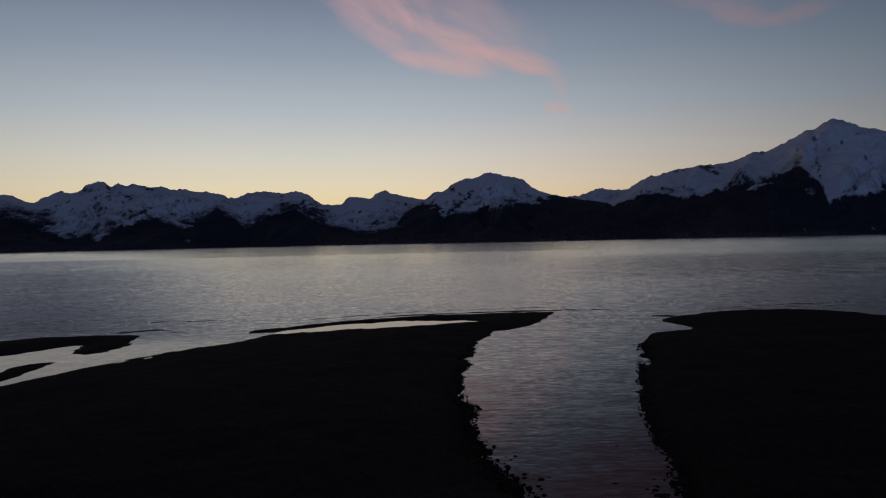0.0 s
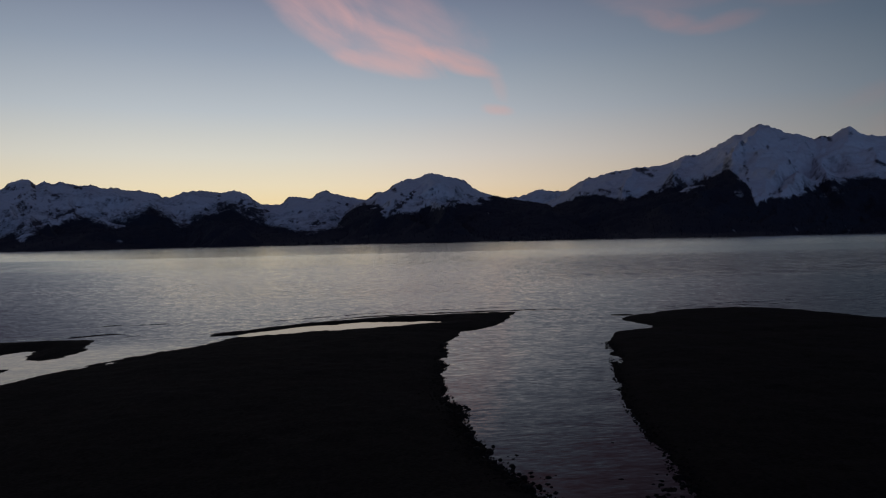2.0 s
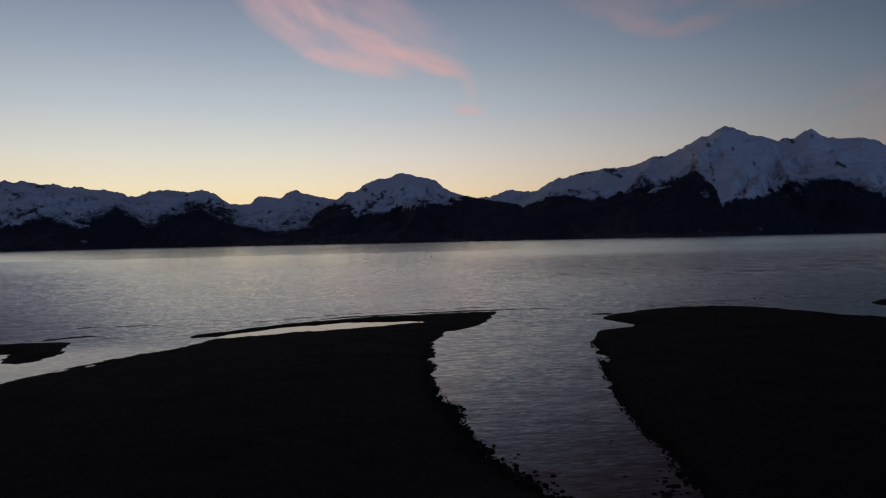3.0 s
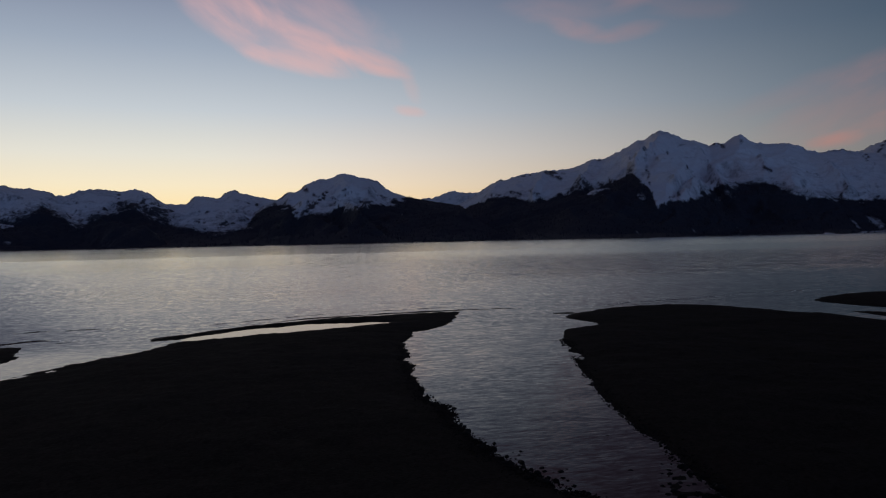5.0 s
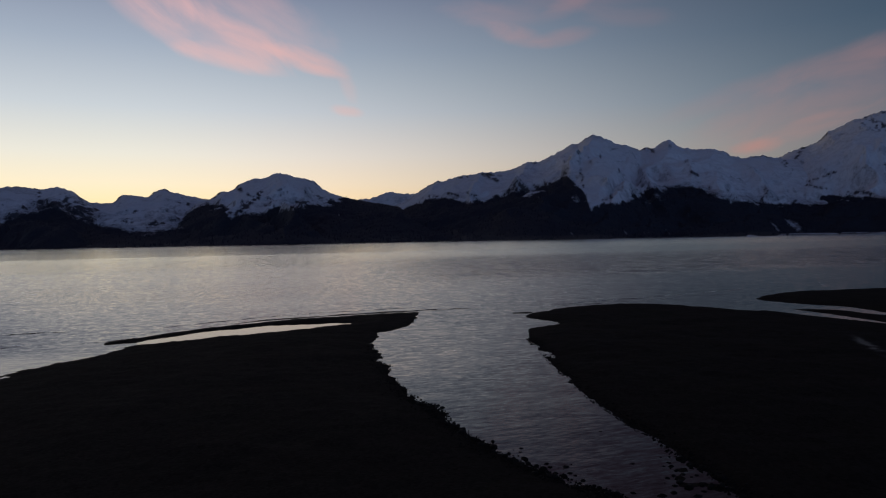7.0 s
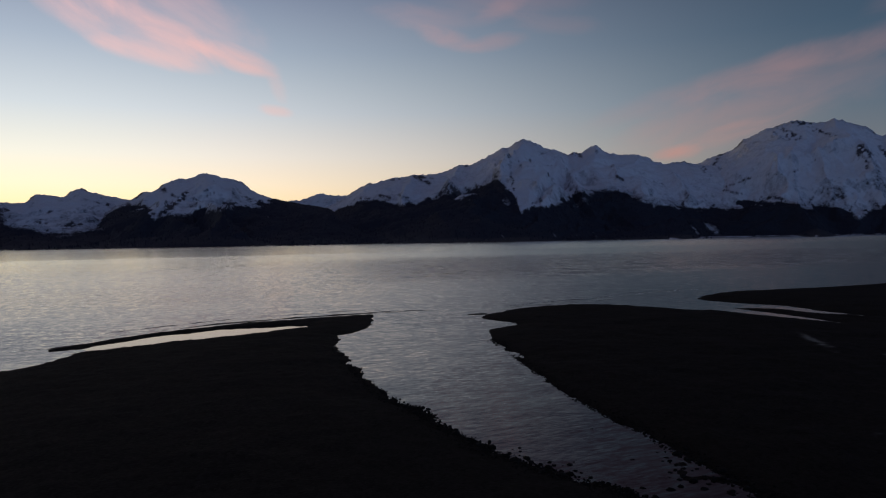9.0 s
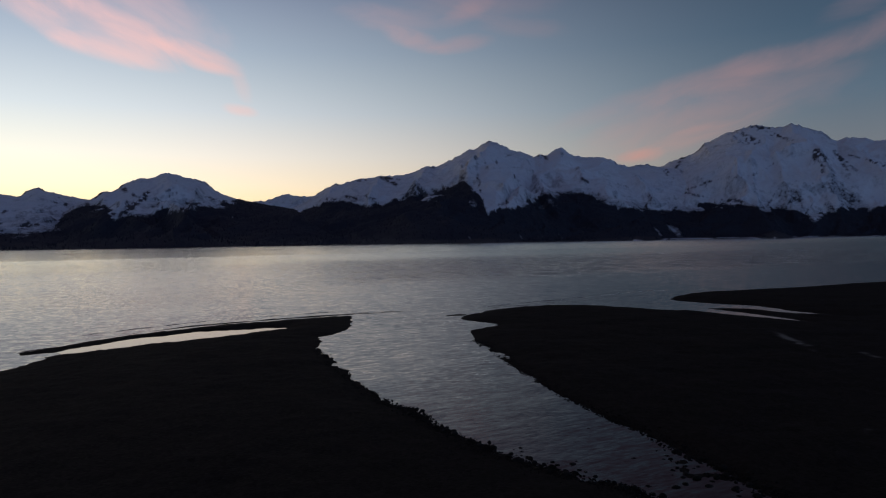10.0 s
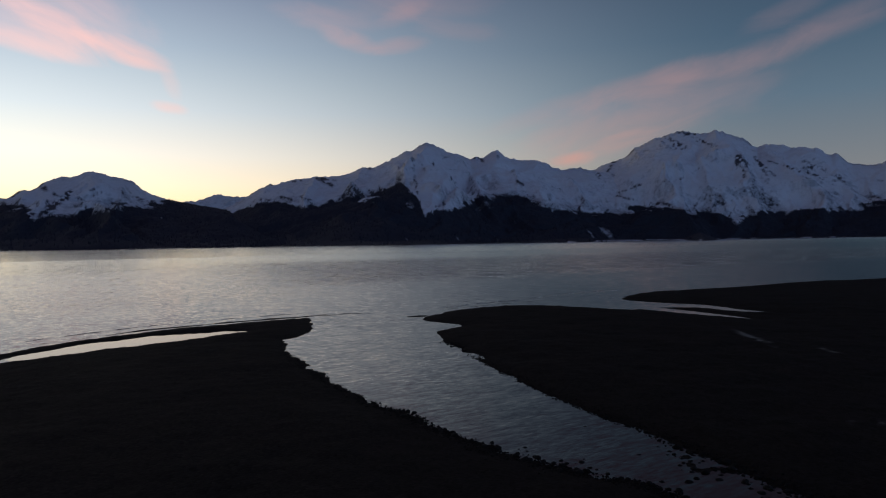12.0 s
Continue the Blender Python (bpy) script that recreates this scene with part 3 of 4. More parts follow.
def mountain(label, az0, az1, crest, far, trees, seed, foot=None, spur=0.26, count=1500, power=1.15, jag=1.0, rocky=1.0, relief=1.0, aretes=(), ribs=(), glades=(), chutes=(), soft=0.14, ragged=1.0):
    """A mountain seen over the bay: crest keys are (bearing, height angle), far the crest's distance, trees the tree line's keys.
    Its slope climbs from the shore in spurs and gullies; above the tree line it carries snow with bare crags."""
    cols, rows = int((az1 - az0) / 0.06) + 2, 200
    az = np.linspace(az0, az1, cols)
    s = np.concatenate([np.linspace(0, 1, rows - 16), 1 + np.linspace(0.02, 0.6, 16)])
    A, S = np.meshgrid(az, s)
    plain = keyed(crest, az)
    top = plain + jag * (0.10 * (ridged(az * 0.8, az * 0 + seed, 4, seed, 0.55) - 1.15) + 0.05 * fractal(az * 3.5, az * 0 + seed, 3, seed))
    wide = np.exp(-0.5 * (np.arange(-40, 41) / 16.0) ** 2)
    broad = np.convolve(np.pad(plain, 40, mode="edge"), wide / wide.sum(), "valid")
    shore = keyed(SHORE, az) if foot is None else az * 0 + foot
    crest_r = keyed(far, az) if isinstance(far, list) else az * 0 + far
    R = shore + (crest_r - shore) * S
    H = np.tan(np.radians(np.maximum(broad, -0.3))) * crest_r + 8
    edge = np.tan(np.radians(np.maximum(plain, -0.3))) * crest_r + 8 - H
    knobs = np.tan(np.radians(top - plain)) * crest_r
    along = np.radians(A) * 3600
    warp = 160 * fractal(along / 600, R / 600, 4, seed + 40)
    rid = ridged((along + warp) / 560, R / 1300, 4, seed + 7, 0.42) - 0.8
    gully = ridged((along + 0.9 * warp) / 260, (R + 1.6 * warp) / 520, 6, seed + 27, 0.56) - 0.95
    cliffs = ridged((along + 0.5 * R + 0.6 * warp) / 210, (R - 0.4 * along) / 150, 5, seed + 57, 0.55) - 0.95
    fine = fractal(along / 110, R / 110, 5, seed + 13, 0.6)
    shape = np.where(S <= 1, np.clip(S, 0, 1) ** power, 1 - (S - 1) * 0.9)
    room = np.where(S <= 1, np.sin(np.pi * np.clip(S, 0, 1) ** 0.8) * smooth(1.02, 0.7, S), smooth(1, 1.4, S) * 0.4)
    upper = np.where(S <= 1, smooth(1.0, 0.86, S), 0.3) * np.clip(H / 480, 0.35, 1.2)
    Z = H * (shape + room * spur * rid) + upper * smooth(0, 0.3, S) * relief * (34 * gully + 13 * cliffs + 7 * fine) - 3 * (1 - smooth(0, 0.02, S))
    Z = Z + edge * np.where(S <= 1, np.clip((S - 0.55) / 0.45, 0, 1) ** 1.6, 1.0) + knobs * np.where(S <= 1, smooth(0.93, 1.0, S), smooth(1.12, 1.0, S))
    crest_line = np.zeros_like(Z)
    for tall, wide, *line in aretes:     # sharp ribs that run down the face
        angle = np.degrees(np.arctan2(H * shape - 8, R))
        near = np.full(Z.shape, 9.0)
        for (a0, e0), (a1, e1) in zip(line, line[1:]):
            t = np.clip(((A - a0) * (a1 - a0) + (angle - e0) * (e1 - e0)) / ((a1 - a0) ** 2 + (e1 - e0) ** 2), 0, 1)
            bend = 0.10 * fractal(A * 1.5, angle * 1.5, 3, seed + 80)
            near = np.minimum(near, np.hypot(A - a0 - t * (a1 - a0) + bend, angle - e0 - t * (e1 - e0)))
        rise = np.clip(1 - near / wide, 0, 1) ** 1.4 * (S < 1) * smooth(0.97, 0.72, S)
        Z = Z + tall * rise
        crest_line = np.maximum(crest_line, rise)
    R = R + room * 60 * fractal(along / 300, S * 4, 3, seed + 90)
    R = np.minimum(R, 4960)
    if foot is None:
        R = R - smooth(0.035, 0.0, S) * np.maximum(shore - keyed(FLATS, az), 0)
    th = np.radians(A)
    x, y = R * np.sin(th), R * np.cos(th)
    line = keyed(trees, A) + ragged * (0.13 * fractal(along / 130, R / 260, 4, seed + 60) + 0.08 * fractal((along + 0.3 * R) / 34, R / 200, 3, seed + 70))
    el = np.degrees(np.arctan2(Z - 8, R))
    dabs = smooth(0.05, 0.6, fractal((along + 0.2 * R) / 75, R / 150, 4, seed + 66))     # snow lies between the topmost trees
    wood = smooth(soft, -soft, el - line) * (1 - (0.10 + 0.56 * dabs) * smooth(-0.85, -0.05, el - line))
    # bare ground on ridges and steep flanks
    across, climb = np.gradient(Z, axis=1) / (np.gradient(along, axis=1) + 1e-6), np.gradient(Z, axis=0) / (np.gradient(R, axis=0) + 1e-6)
    steep = np.hypot(across, climb)
    open_slope = (S <= 1) & (wood < 0.4)
    shallow, sheer = np.percentile(steep[open_slope], (72, 97)) if open_slope.any() else (1, 2)
    zone = smooth(-0.1, 0.5, fractal(along / 420, R / 420, 3, seed + 33))
    bare = 0.10 + 0.26 * smooth(0.0, 0.6, fractal((along + 0.4 * R) / 150, R / 170, 4, seed + 36)) + (0.30 + 0.32 * zone) * smooth(shallow, sheer, steep)
    bare = bare + 0.46 * smooth(0.94, 0.995, S) * smooth(-0.3, 0.35, fine) * (S <= 1.01)
    bare = (bare + 0.16 * smooth(1.2, 0.0, el - line) + 0.30 * zone * smooth(0.7, 0.0, el - line)) * rocky + 0.06 * smooth(0.55, 0.95, crest_line)
    for a0, e0, a1, e1, wide in ribs:     # bare rock: bearing and height angle of both ends, breadth in degrees
        t = np.clip(((A - a0) * (a1 - a0) + (el - e0) * (e1 - e0)) / ((a1 - a0) ** 2 + (e1 - e0) ** 2), 0, 1)
        off = np.hypot(A - a0 - t * (a1 - a0), el - e0 - t * (e1 - e0)) / wide
        bare = bare + (0.36 if wide < 0.055 else 0.68 if wide < 0.13 else 0.40) * smooth(2.6, 0.1, off + 0.25 * fine) * smooth(-0.55, 0.35, value_noise(A * 5, el * 7, seed) + 0.5 * value_noise(A * 13, el * 17, seed + 1))
    for caz, cel, wide, tall in chutes:     # snow chutes through the forest
        inside = smooth(1.55, 0.25, np.sqrt(((A - caz - (el - cel) * -0.75) / wide) ** 2 + ((el - cel) / tall) ** 2) + 0.3 * fine)
        wood, bare = wood * (1 - 0.56 * inside), bare * (1 - inside) + 0.62 * inside
    for caz, cel, wide, tall in glades:     # open woods with snow between the trees
        wood = wood * (1 - 0.42 * smooth(1.5, 0.3, 0.9 * fine + np.hypot((A - caz) / wide, (el - cel) / tall)))
    beach = smooth(5.0, 1.5, Z) * smooth(28, 44, A) * smooth(-0.2, 0.5, fine)
    wood = wood * (1 - 0.8 * beach)
    mid = math.radians((az0 + az1) / 2)
    stand = (float(shore.mean()) * math.sin(mid), float(shore.mean()) * math.cos(mid), 0.0)
    whole = new("mountain")
    whole.location = stand
    whole.empty_display_size = 50
    tagged(whole, label, "mountain", "mountains across the bay")

    def grow_on(part):
        part.parent = whole
        part.matrix_parent_inverse = Matrix.Translation(stand).inverted()
        return part

    # two parts that meet along the tree line: open snow above, woods below
    points, quads = np.stack([x.ravel(), y.ravel(), Z.ravel()], 1), np.array(grid_faces(rows, cols))
    wooded = wood.ravel()[quads].mean(1) > 0.5
    for name, mask, words in (("snow_slope", ~wooded, "open snow slope with bare dark crags"), ("wooded_slope", wooded, "dark forest floor of the lower slope")):
        if mask.any():
            used, flat = np.unique(quads[mask], return_inverse=True)
            ob = grow_on(mesh_object(name, points[used], flat.reshape(-1, 4).tolist(), SLOPE))
            attribute(ob, "forest", wood.ravel()[used])
            attribute(ob, "crag", bare.ravel()[used])
            tagged(ob, words)
    # conifers, thickest near the tree line and the water
    rng = np.random.default_rng(seed)
    verts, faces = [], []
    front = (S <= 1) & (wood > 0.6)
    spots = np.flatnonzero(front.ravel())
    if len(spots) and count:
        weight = (0.25 + 1.6 * smooth(0.99, 0.5, wood.ravel()[spots])) * R.ravel()[spots]
        for k in rng.choice(spots, count, p=weight / weight.sum()):
            i, j = divmod(int(k), cols)
            if i + 1 >= rows or j + 1 >= cols:
                continue
            u, v = rng.random(2)
            px = x[i, j] + u * (x[i, j + 1] - x[i, j]) + v * (x[i + 1, j] - x[i, j])
            py = y[i, j] + u * (y[i, j + 1] - y[i, j]) + v * (y[i + 1, j] - y[i, j])
            pz = Z[i, j] + u * (Z[i, j + 1] - Z[i, j]) + v * (Z[i + 1, j] - Z[i, j])
            tall = rng.uniform(5, 10)
            turn = rng.uniform(0, 6.28)
            for low, high, wide in ((0.05, 0.62, 0.26), (0.38, 1.0, 0.17)):
                base = len(verts)
                for q in range(5):
                    a = turn + q * 1.2566
                    rr = wide * tall * rng.uniform(0.8, 1.2)
                    verts.append((px + rr * math.cos(a), py + rr * math.sin(a), pz + low * tall - 1))
                verts.append((px, py, pz + high * tall))
                faces.extend([(base + q, base + (q + 1) % 5, base + 5) for q in range(5)])
        tagged(grow_on(mesh_object("conifers", verts, faces, CONIFER, flat=True)), "dark conifers standing close along the slope", kind="stuff")
    return whole


RANGE_RIBS = [(-23.04, 4.4, -22.62, 4.38, 0.06), (-24.45, 3.86, -23.96, 3.87, 0.07), (-28.46, 3.4, -28.2, 3.54, 0.06), (-28.28, 2.74, -28.02, 2.89, 0.06), (-24.27, 2.88, -24.13, 2.73, 0.07), (-29.75, 2.81, -29.5, 2.81, 0.06),
              (-23.44, 2.65, -22.36, 3.21, 0.07), (-25.66, 1.76, -23.44, 2.57, 0.08), (-21.57, 3.33, -19.07, 3.64, 0.15), (-21.01, 2.56, -18.8, 2.54, 0.25), (-20.89, 1.78, -20.02, 1.45, 0.2), (-13.07, 4.09, -12.94, 3.12, 0.12),
              (-26.47, 1.69, -26.63, 0.65, 0.2), (-15.61, 2.66, -15.79, 1.55, 0.15), (-12.31, 3.03, -11.83, 3.1, 0.12)]
mountain("long snowy range with jagged crest over dark forest", -62, -7,
         [(-62, 4.5), (-50, 4.2), (-40, 4.3), (-34.5, 3.7), (-32.47, 3.9), (-32.0, 3.89), (-31.1, 3.48), (-30.48, 3.37), (-28.62, 4.3), (-28.45, 4.16), (-27.72, 4.17), (-27.05, 4.71), (-26.33, 4.93), (-25.81, 4.9), (-25.48, 4.57),
          (-24.97, 4.87), (-24.36, 4.64), (-23.78, 4.8), (-23.11, 4.59), (-21.96, 4.66), (-20.95, 4.5), (-20.59, 4.57), (-19.93, 4.38), (-18.48, 4.24), (-17.77, 4.18), (-17.05, 3.84), (-16.58, 3.91), (-14.89, 4.32),
          (-12.91, 4.16), (-11.8, 4.33), (-10.86, 4.05), (-10.24, 3.5), (-9.3, 2.9), (-8, 2.0), (-7, 0.6)], 4750,
         [(-62, 2.2), (-32.5, 2.62), (-31.3, 2.57), (-30.07, 2.45), (-29.33, 2.1), (-28.45, 1.6), (-27.26, 1.6), (-26.4, 0.95), (-25.67, 1.7), (-23.44, 2.6), (-22.46, 2.7), (-21.61, 2.4), (-20.91, 2.0), (-19.72, 2.2),
          (-18.65, 2.9), (-17.89, 3.35), (-17.15, 2.8), (-15.79, 1.9), (-14.53, 2.4), (-12.94, 3.05), (-11.82, 3.15), (-10.27, 2.4), (-7.5, 1.5)],
         1, count=4200, jag=0.9, relief=0.8, soft=1.5, ragged=1.5, ribs=RANGE_RIBS, glades=[(-28.6, 1.3, 1.6, 0.5), (-20.3, 0.45, 0.3, 0.15)])
mountain("snowy peak with a rounded top between higher ridges", -12, 3,
         [(-12, 1.0), (-11, 2.4), (-10.25, 3.2), (-9.35, 3.17), (-8.57, 3.25), (-8.3, 3.2), (-7.65, 3.69), (-5.81, 3.71), (-4.87, 4.27), (-4.13, 4.1), (-2.56, 3.7), (-1.2, 3.5), (0.5, 3.2), (3, 2)], 4850,
         [(-12.05, 3.0), (-10.78, 2.5), (-9.5, 1.98), (-8.05, 1.62), (-6.42, 1.1), (-4.94, 1.0), (-2, 1.4), (3, 1.5)], 2, foot=2700, count=1100, jag=0.8, relief=0.7, soft=0.2, ragged=0.6,
         ribs=[(-3.64, 3.27, -2.9, 3.04, 0.07), (-5.9, 2.35, -4.73, 2.66, 0.2), (-6.88, 2.45, -6.63, 2.62, 0.08), (-7.56, 1.72, -7.06, 1.8, 0.12), (-5.92, 1.44, -5.25, 1.6, 0.12)])
DOME_RIBS = [(2.62, 4.16, 1.26, 2.78, 0.12), (2.4, 3.95, 1.2, 2.9, 0.10), (1.1, 2.95, 0.5, 2.3, 0.11), (0.72, 4.45, 0.96, 4.2, 0.12), (1.45, 3.89, 1.61, 3.69, 0.08), (3.62, 4.33, 4.53, 4.02, 0.06), (2.78, 3.57, 4.44, 3.94, 0.04),
             (6.75, 3.71, 7.32, 3.44, 0.09), (7.57, 3.52, 8.54, 3.19, 0.08), (-0.71, 3.91, -1.05, 3.67, 0.08), (-1.57, 3.1, -2.07, 2.86, 0.1), (-0.57, 2.99, 0.08, 2.39, 0.1), (-1.91, 2.44, -2.6, 1.71, 0.1),
             (5.25, 3.17, 6.24, 3.18, 0.06), (2.84, 2.94, 3.43, 2.98, 0.06), (6.12, 4.96, 7.18, 4.52, 0.05)]
mountain("broad dome-shaped snowy mountain above a forested ridge", -7, 16.5,
         [(-7, 0.3), (-5.5, 1.0), (-4, 1.7), (-2.4, 3.1), (-1.16, 3.62), (-0.54, 4.07), (0.39, 4.28), (0.87, 4.64), (1.81, 5.03), (2.88, 5.16), (3.5, 5.43), (4.1, 5.53), (4.7, 5.44), (5.3, 5.25), (6.77, 4.89), (7.35, 4.27), (8.26, 3.87),
          (9.62, 3.46), (12, 3.0), (14.1, 2.6), (16.5, 0.6)], 4300,
         [(-7, 1.2), (-4.94, 1.01), (-3.93, 1.48), (-2.91, 2.46), (-2.24, 2.88), (-0.57, 2.96), (0.16, 2.3), (0.5, 2.45), (1.09, 2.74), (1.92, 2.62), (3.76, 2.86), (5.42, 3.06), (7.39, 3.18), (8.4, 3.4), (9.62, 3.7), (16.5, 4)],
         3, count=3000, jag=0.65, rocky=0.78, relief=0.6, ragged=0.45, ribs=DOME_RIBS, chutes=[(8.6, 2.1, 0.14, 0.12)],
         aretes=[(-40, 0.5, (3.6, 4.6), (2.2, 3.8), (0.9, 2.6)), (35, 0.6, (6.4, 4.7), (5.4, 3.5)), (35, 0.6, (0.8, 4.5), (-0.6, 3.2))])
mountain("low distant snowy saddle", 8, 18.5, [(8, 2.6), (9, 3.2), (10.1, 3.4), (11.5, 3.65), (12.7, 3.98), (13.6, 3.85), (15, 3.95), (17, 3.6), (18.5, 3)], 4940, [(8, 1), (18.5, 1)], 4, foot=3900, count=0)
RIDGE_RIBS = [(30.04, 6.65, 29.98, 6.27, 0.09), (30.52, 6.73, 31.65, 7.08, 0.05), (29.75, 5.9, 32.02, 5.91, 0.04), (33.45, 6.86, 34.1, 6.57, 0.11), (35.33, 6.95, 35.42, 6.73, 0.1),
              (36.9, 4.84, 37.36, 4.54, 0.08), (39.78, 4.38, 40.51, 4, 0.07), (38.01, 4.34, 38.2, 3.94, 0.05), (43.16, 5.57, 43.87, 4.45, 0.1), (28.42, 5.36, 28.6, 4.04, 0.1)]
SPUR_RIBS = [(23.35, 4.09, 22.78, 3.45, 0.06), (23.81, 4, 23.43, 3.44, 0.06), (27.11, 6.15, 27.15, 6.08, 0.07), (30.1, 2.9, 30.86, 3.07, 0.07), (20.51, 5.29, 21.67, 4.73, 0.12), (16.1, 3.55, 16.7, 3.45, 0.09),
             (17.6, 3.75, 18.4, 3.55, 0.08), (19.2, 3.75, 19.9, 3.5, 0.09), (16.3, 4.62, 16.9, 4.72, 0.07), (18.3, 5.0, 19.3, 5.1, 0.06), (20.9, 5.3, 22.0, 5.1, 0.07), (24.3, 6.05, 25.2, 6.02, 0.06), (22.62, 4.01, 22.23, 3.54, 0.06), (15.21, 4.02, 15.7, 4.47, 0.08), (31.45, 5.32, 31.48, 5.13, 0.06)]
mountain("long snowy ridge rising to a sharp white summit", 9.5, 47,
         [(9.5, 0.6), (11, 1.8), (12.5, 2.6), (14.2, 3.3), (15.2, 3.95), (15.9, 4.45), (18.2, 5.14), (20.4, 5.41), (21.5, 5.41), (23.2, 5.75), (24.1, 6.17), (25.05, 6.18), (26.6, 6.8), (27.9, 7.49), (28.3, 7.54), (28.8, 7.92), (29.2, 8.06), (29.7, 8.06), (30.2, 7.9),
          (31.1, 7.43), (32.4, 7.04), (33.15, 6.76), (33.5, 7.02), (33.8, 6.85), (34.2, 6.92), (35.25, 7.45), (36.25, 6.71), (37.3, 6.61), (38.5, 6.66), (39.15, 6.37), (40.15, 5.87), (41.5, 5.83), (42.9, 5.58), (45, 5.05), (47, 3.84)], 4600,
         [(9.5, 3), (12, 2.9), (14, 2.66), (14.45, 3.12), (16.2, 3.2), (19.7, 3.28), (20.6, 3.03), (21.4, 3.32), (22.6, 3.96), (23.2, 4.1), (24, 3.63), (25.6, 4.22), (26.5, 4.78), (27.3, 4.99), (27.85, 4.43), (28.35, 3.88),
          (29.15, 2.57), (30.1, 2.68), (30.85, 2.71), (32.4, 3.15), (33.9, 3.62), (34.7, 3.84), (36.5, 3.68), (37.8, 3.3), (39.1, 2.69), (40.9, 2.28), (47, 2.04)],
         5, count=5200, jag=0.95, rocky=0.74, spur=0.14, relief=0.52, soft=0.26, ragged=1.15, ribs=RIDGE_RIBS + SPUR_RIBS, chutes=[(42.75, 0.40, 0.22, 0.6), (44.15, 0.36, 0.42, 0.72), (27.6, 0.2, 0.08, 0.3), (31.9, 0.15, 0.07, 0.28), (33.3, 0.14, 0.06, 0.22), (33.65, 0.14, 0.06, 0.2), (35.1, 0.15, 0.08, 0.3)],
         glades=[(34.6, 2.9, 0.9, 0.5), (36.5, 2.39, 0.25, 0.9), (24.5, 3.44, 0.8, 0.4), (28, 3.13, 0.3, 0.4), (33.4, 2.6, 0.6, 0.3)],
         aretes=[(65, 0.8, (29.9, 7.92), (28.6, 6.12), (27.5, 4.83)), (30, 0.8, (35.4, 7.19), (36.7, 5.39), (37, 4.79)), (-45, 0.8, (33.5, 6.5), (32.4, 4.91), (30.6, 3.12)), (45, 0.6, (24.2, 5.95), (23.2, 4.35)),
                 (45, 0.6, (31.6, 7.41), (33, 5.7), (34.2, 4.1)), (40, 0.5, (20.4, 5.18), (19.4, 3.78)), (45, 0.6, (39.6, 6.18), (41.2, 4.47), (42.4, 3.06))])
SUMMIT_RIBS = [(48.56, 8.01, 48.35, 7.31, 0.12), (48.9, 7.75, 49.5, 7.35, 0.12), (49.75, 8.05, 50.76, 7.9, 0.12), (49.32, 7.29, 50.1, 7.1, 0.12), (48.72, 7.12, 50.25, 6.82, 0.08), (51.5, 7.3, 52.32, 6.9, 0.12), (50.9, 7.6, 51.5, 7.25, 0.10), (44.7, 6.32, 43.61, 4.46, 0.1),
               (47.17, 6.93, 46.38, 6.74, 0.05), (53.85, 6.12, 53.6, 5.1, 0.10), (53.85, 6.12, 54.29, 4.55, 0.11), (53.95, 6.1, 54.75, 5.1, 0.12), (55.04, 5.95, 55.92, 4.34, 0.10), (55.3, 5.6, 56.36, 4.52, 0.09), (55.9, 5.65, 57.28, 5.11, 0.06),
               (57.28, 5.11, 58.62, 4.23, 0.08), (57.43, 5.04, 59.79, 4.08, 0.06), (58.33, 5.41, 58.99, 4.95, 0.12), (59.5, 4.84, 60.79, 4.02, 0.1)]
FLANK_RIBS = [(45.03, 3.68, 47.15, 4.42, 0.06), (47.15, 4.42, 49.73, 4.58, 0.05), (49.73, 4.58, 52.32, 6.03, 0.05), (44.85, 3.41, 46.09, 3.1, 0.06), (51.39, 3.46, 50.55, 2.16, 0.05), (51.56, 3.28, 51.22, 2.14, 0.05),
              (52.7, 2.88, 51.88, 2.21, 0.05), (53.67, 2.41, 53.18, 1.64, 0.05), (52.7, 2.7, 53.02, 1.82, 0.05), (48.86, 2.66, 47.48, 2.78, 0.07), (62.73, 2.71, 63.34, 2.45, 0.06), (62.87, 3.82, 63.35, 3.72, 0.06)]
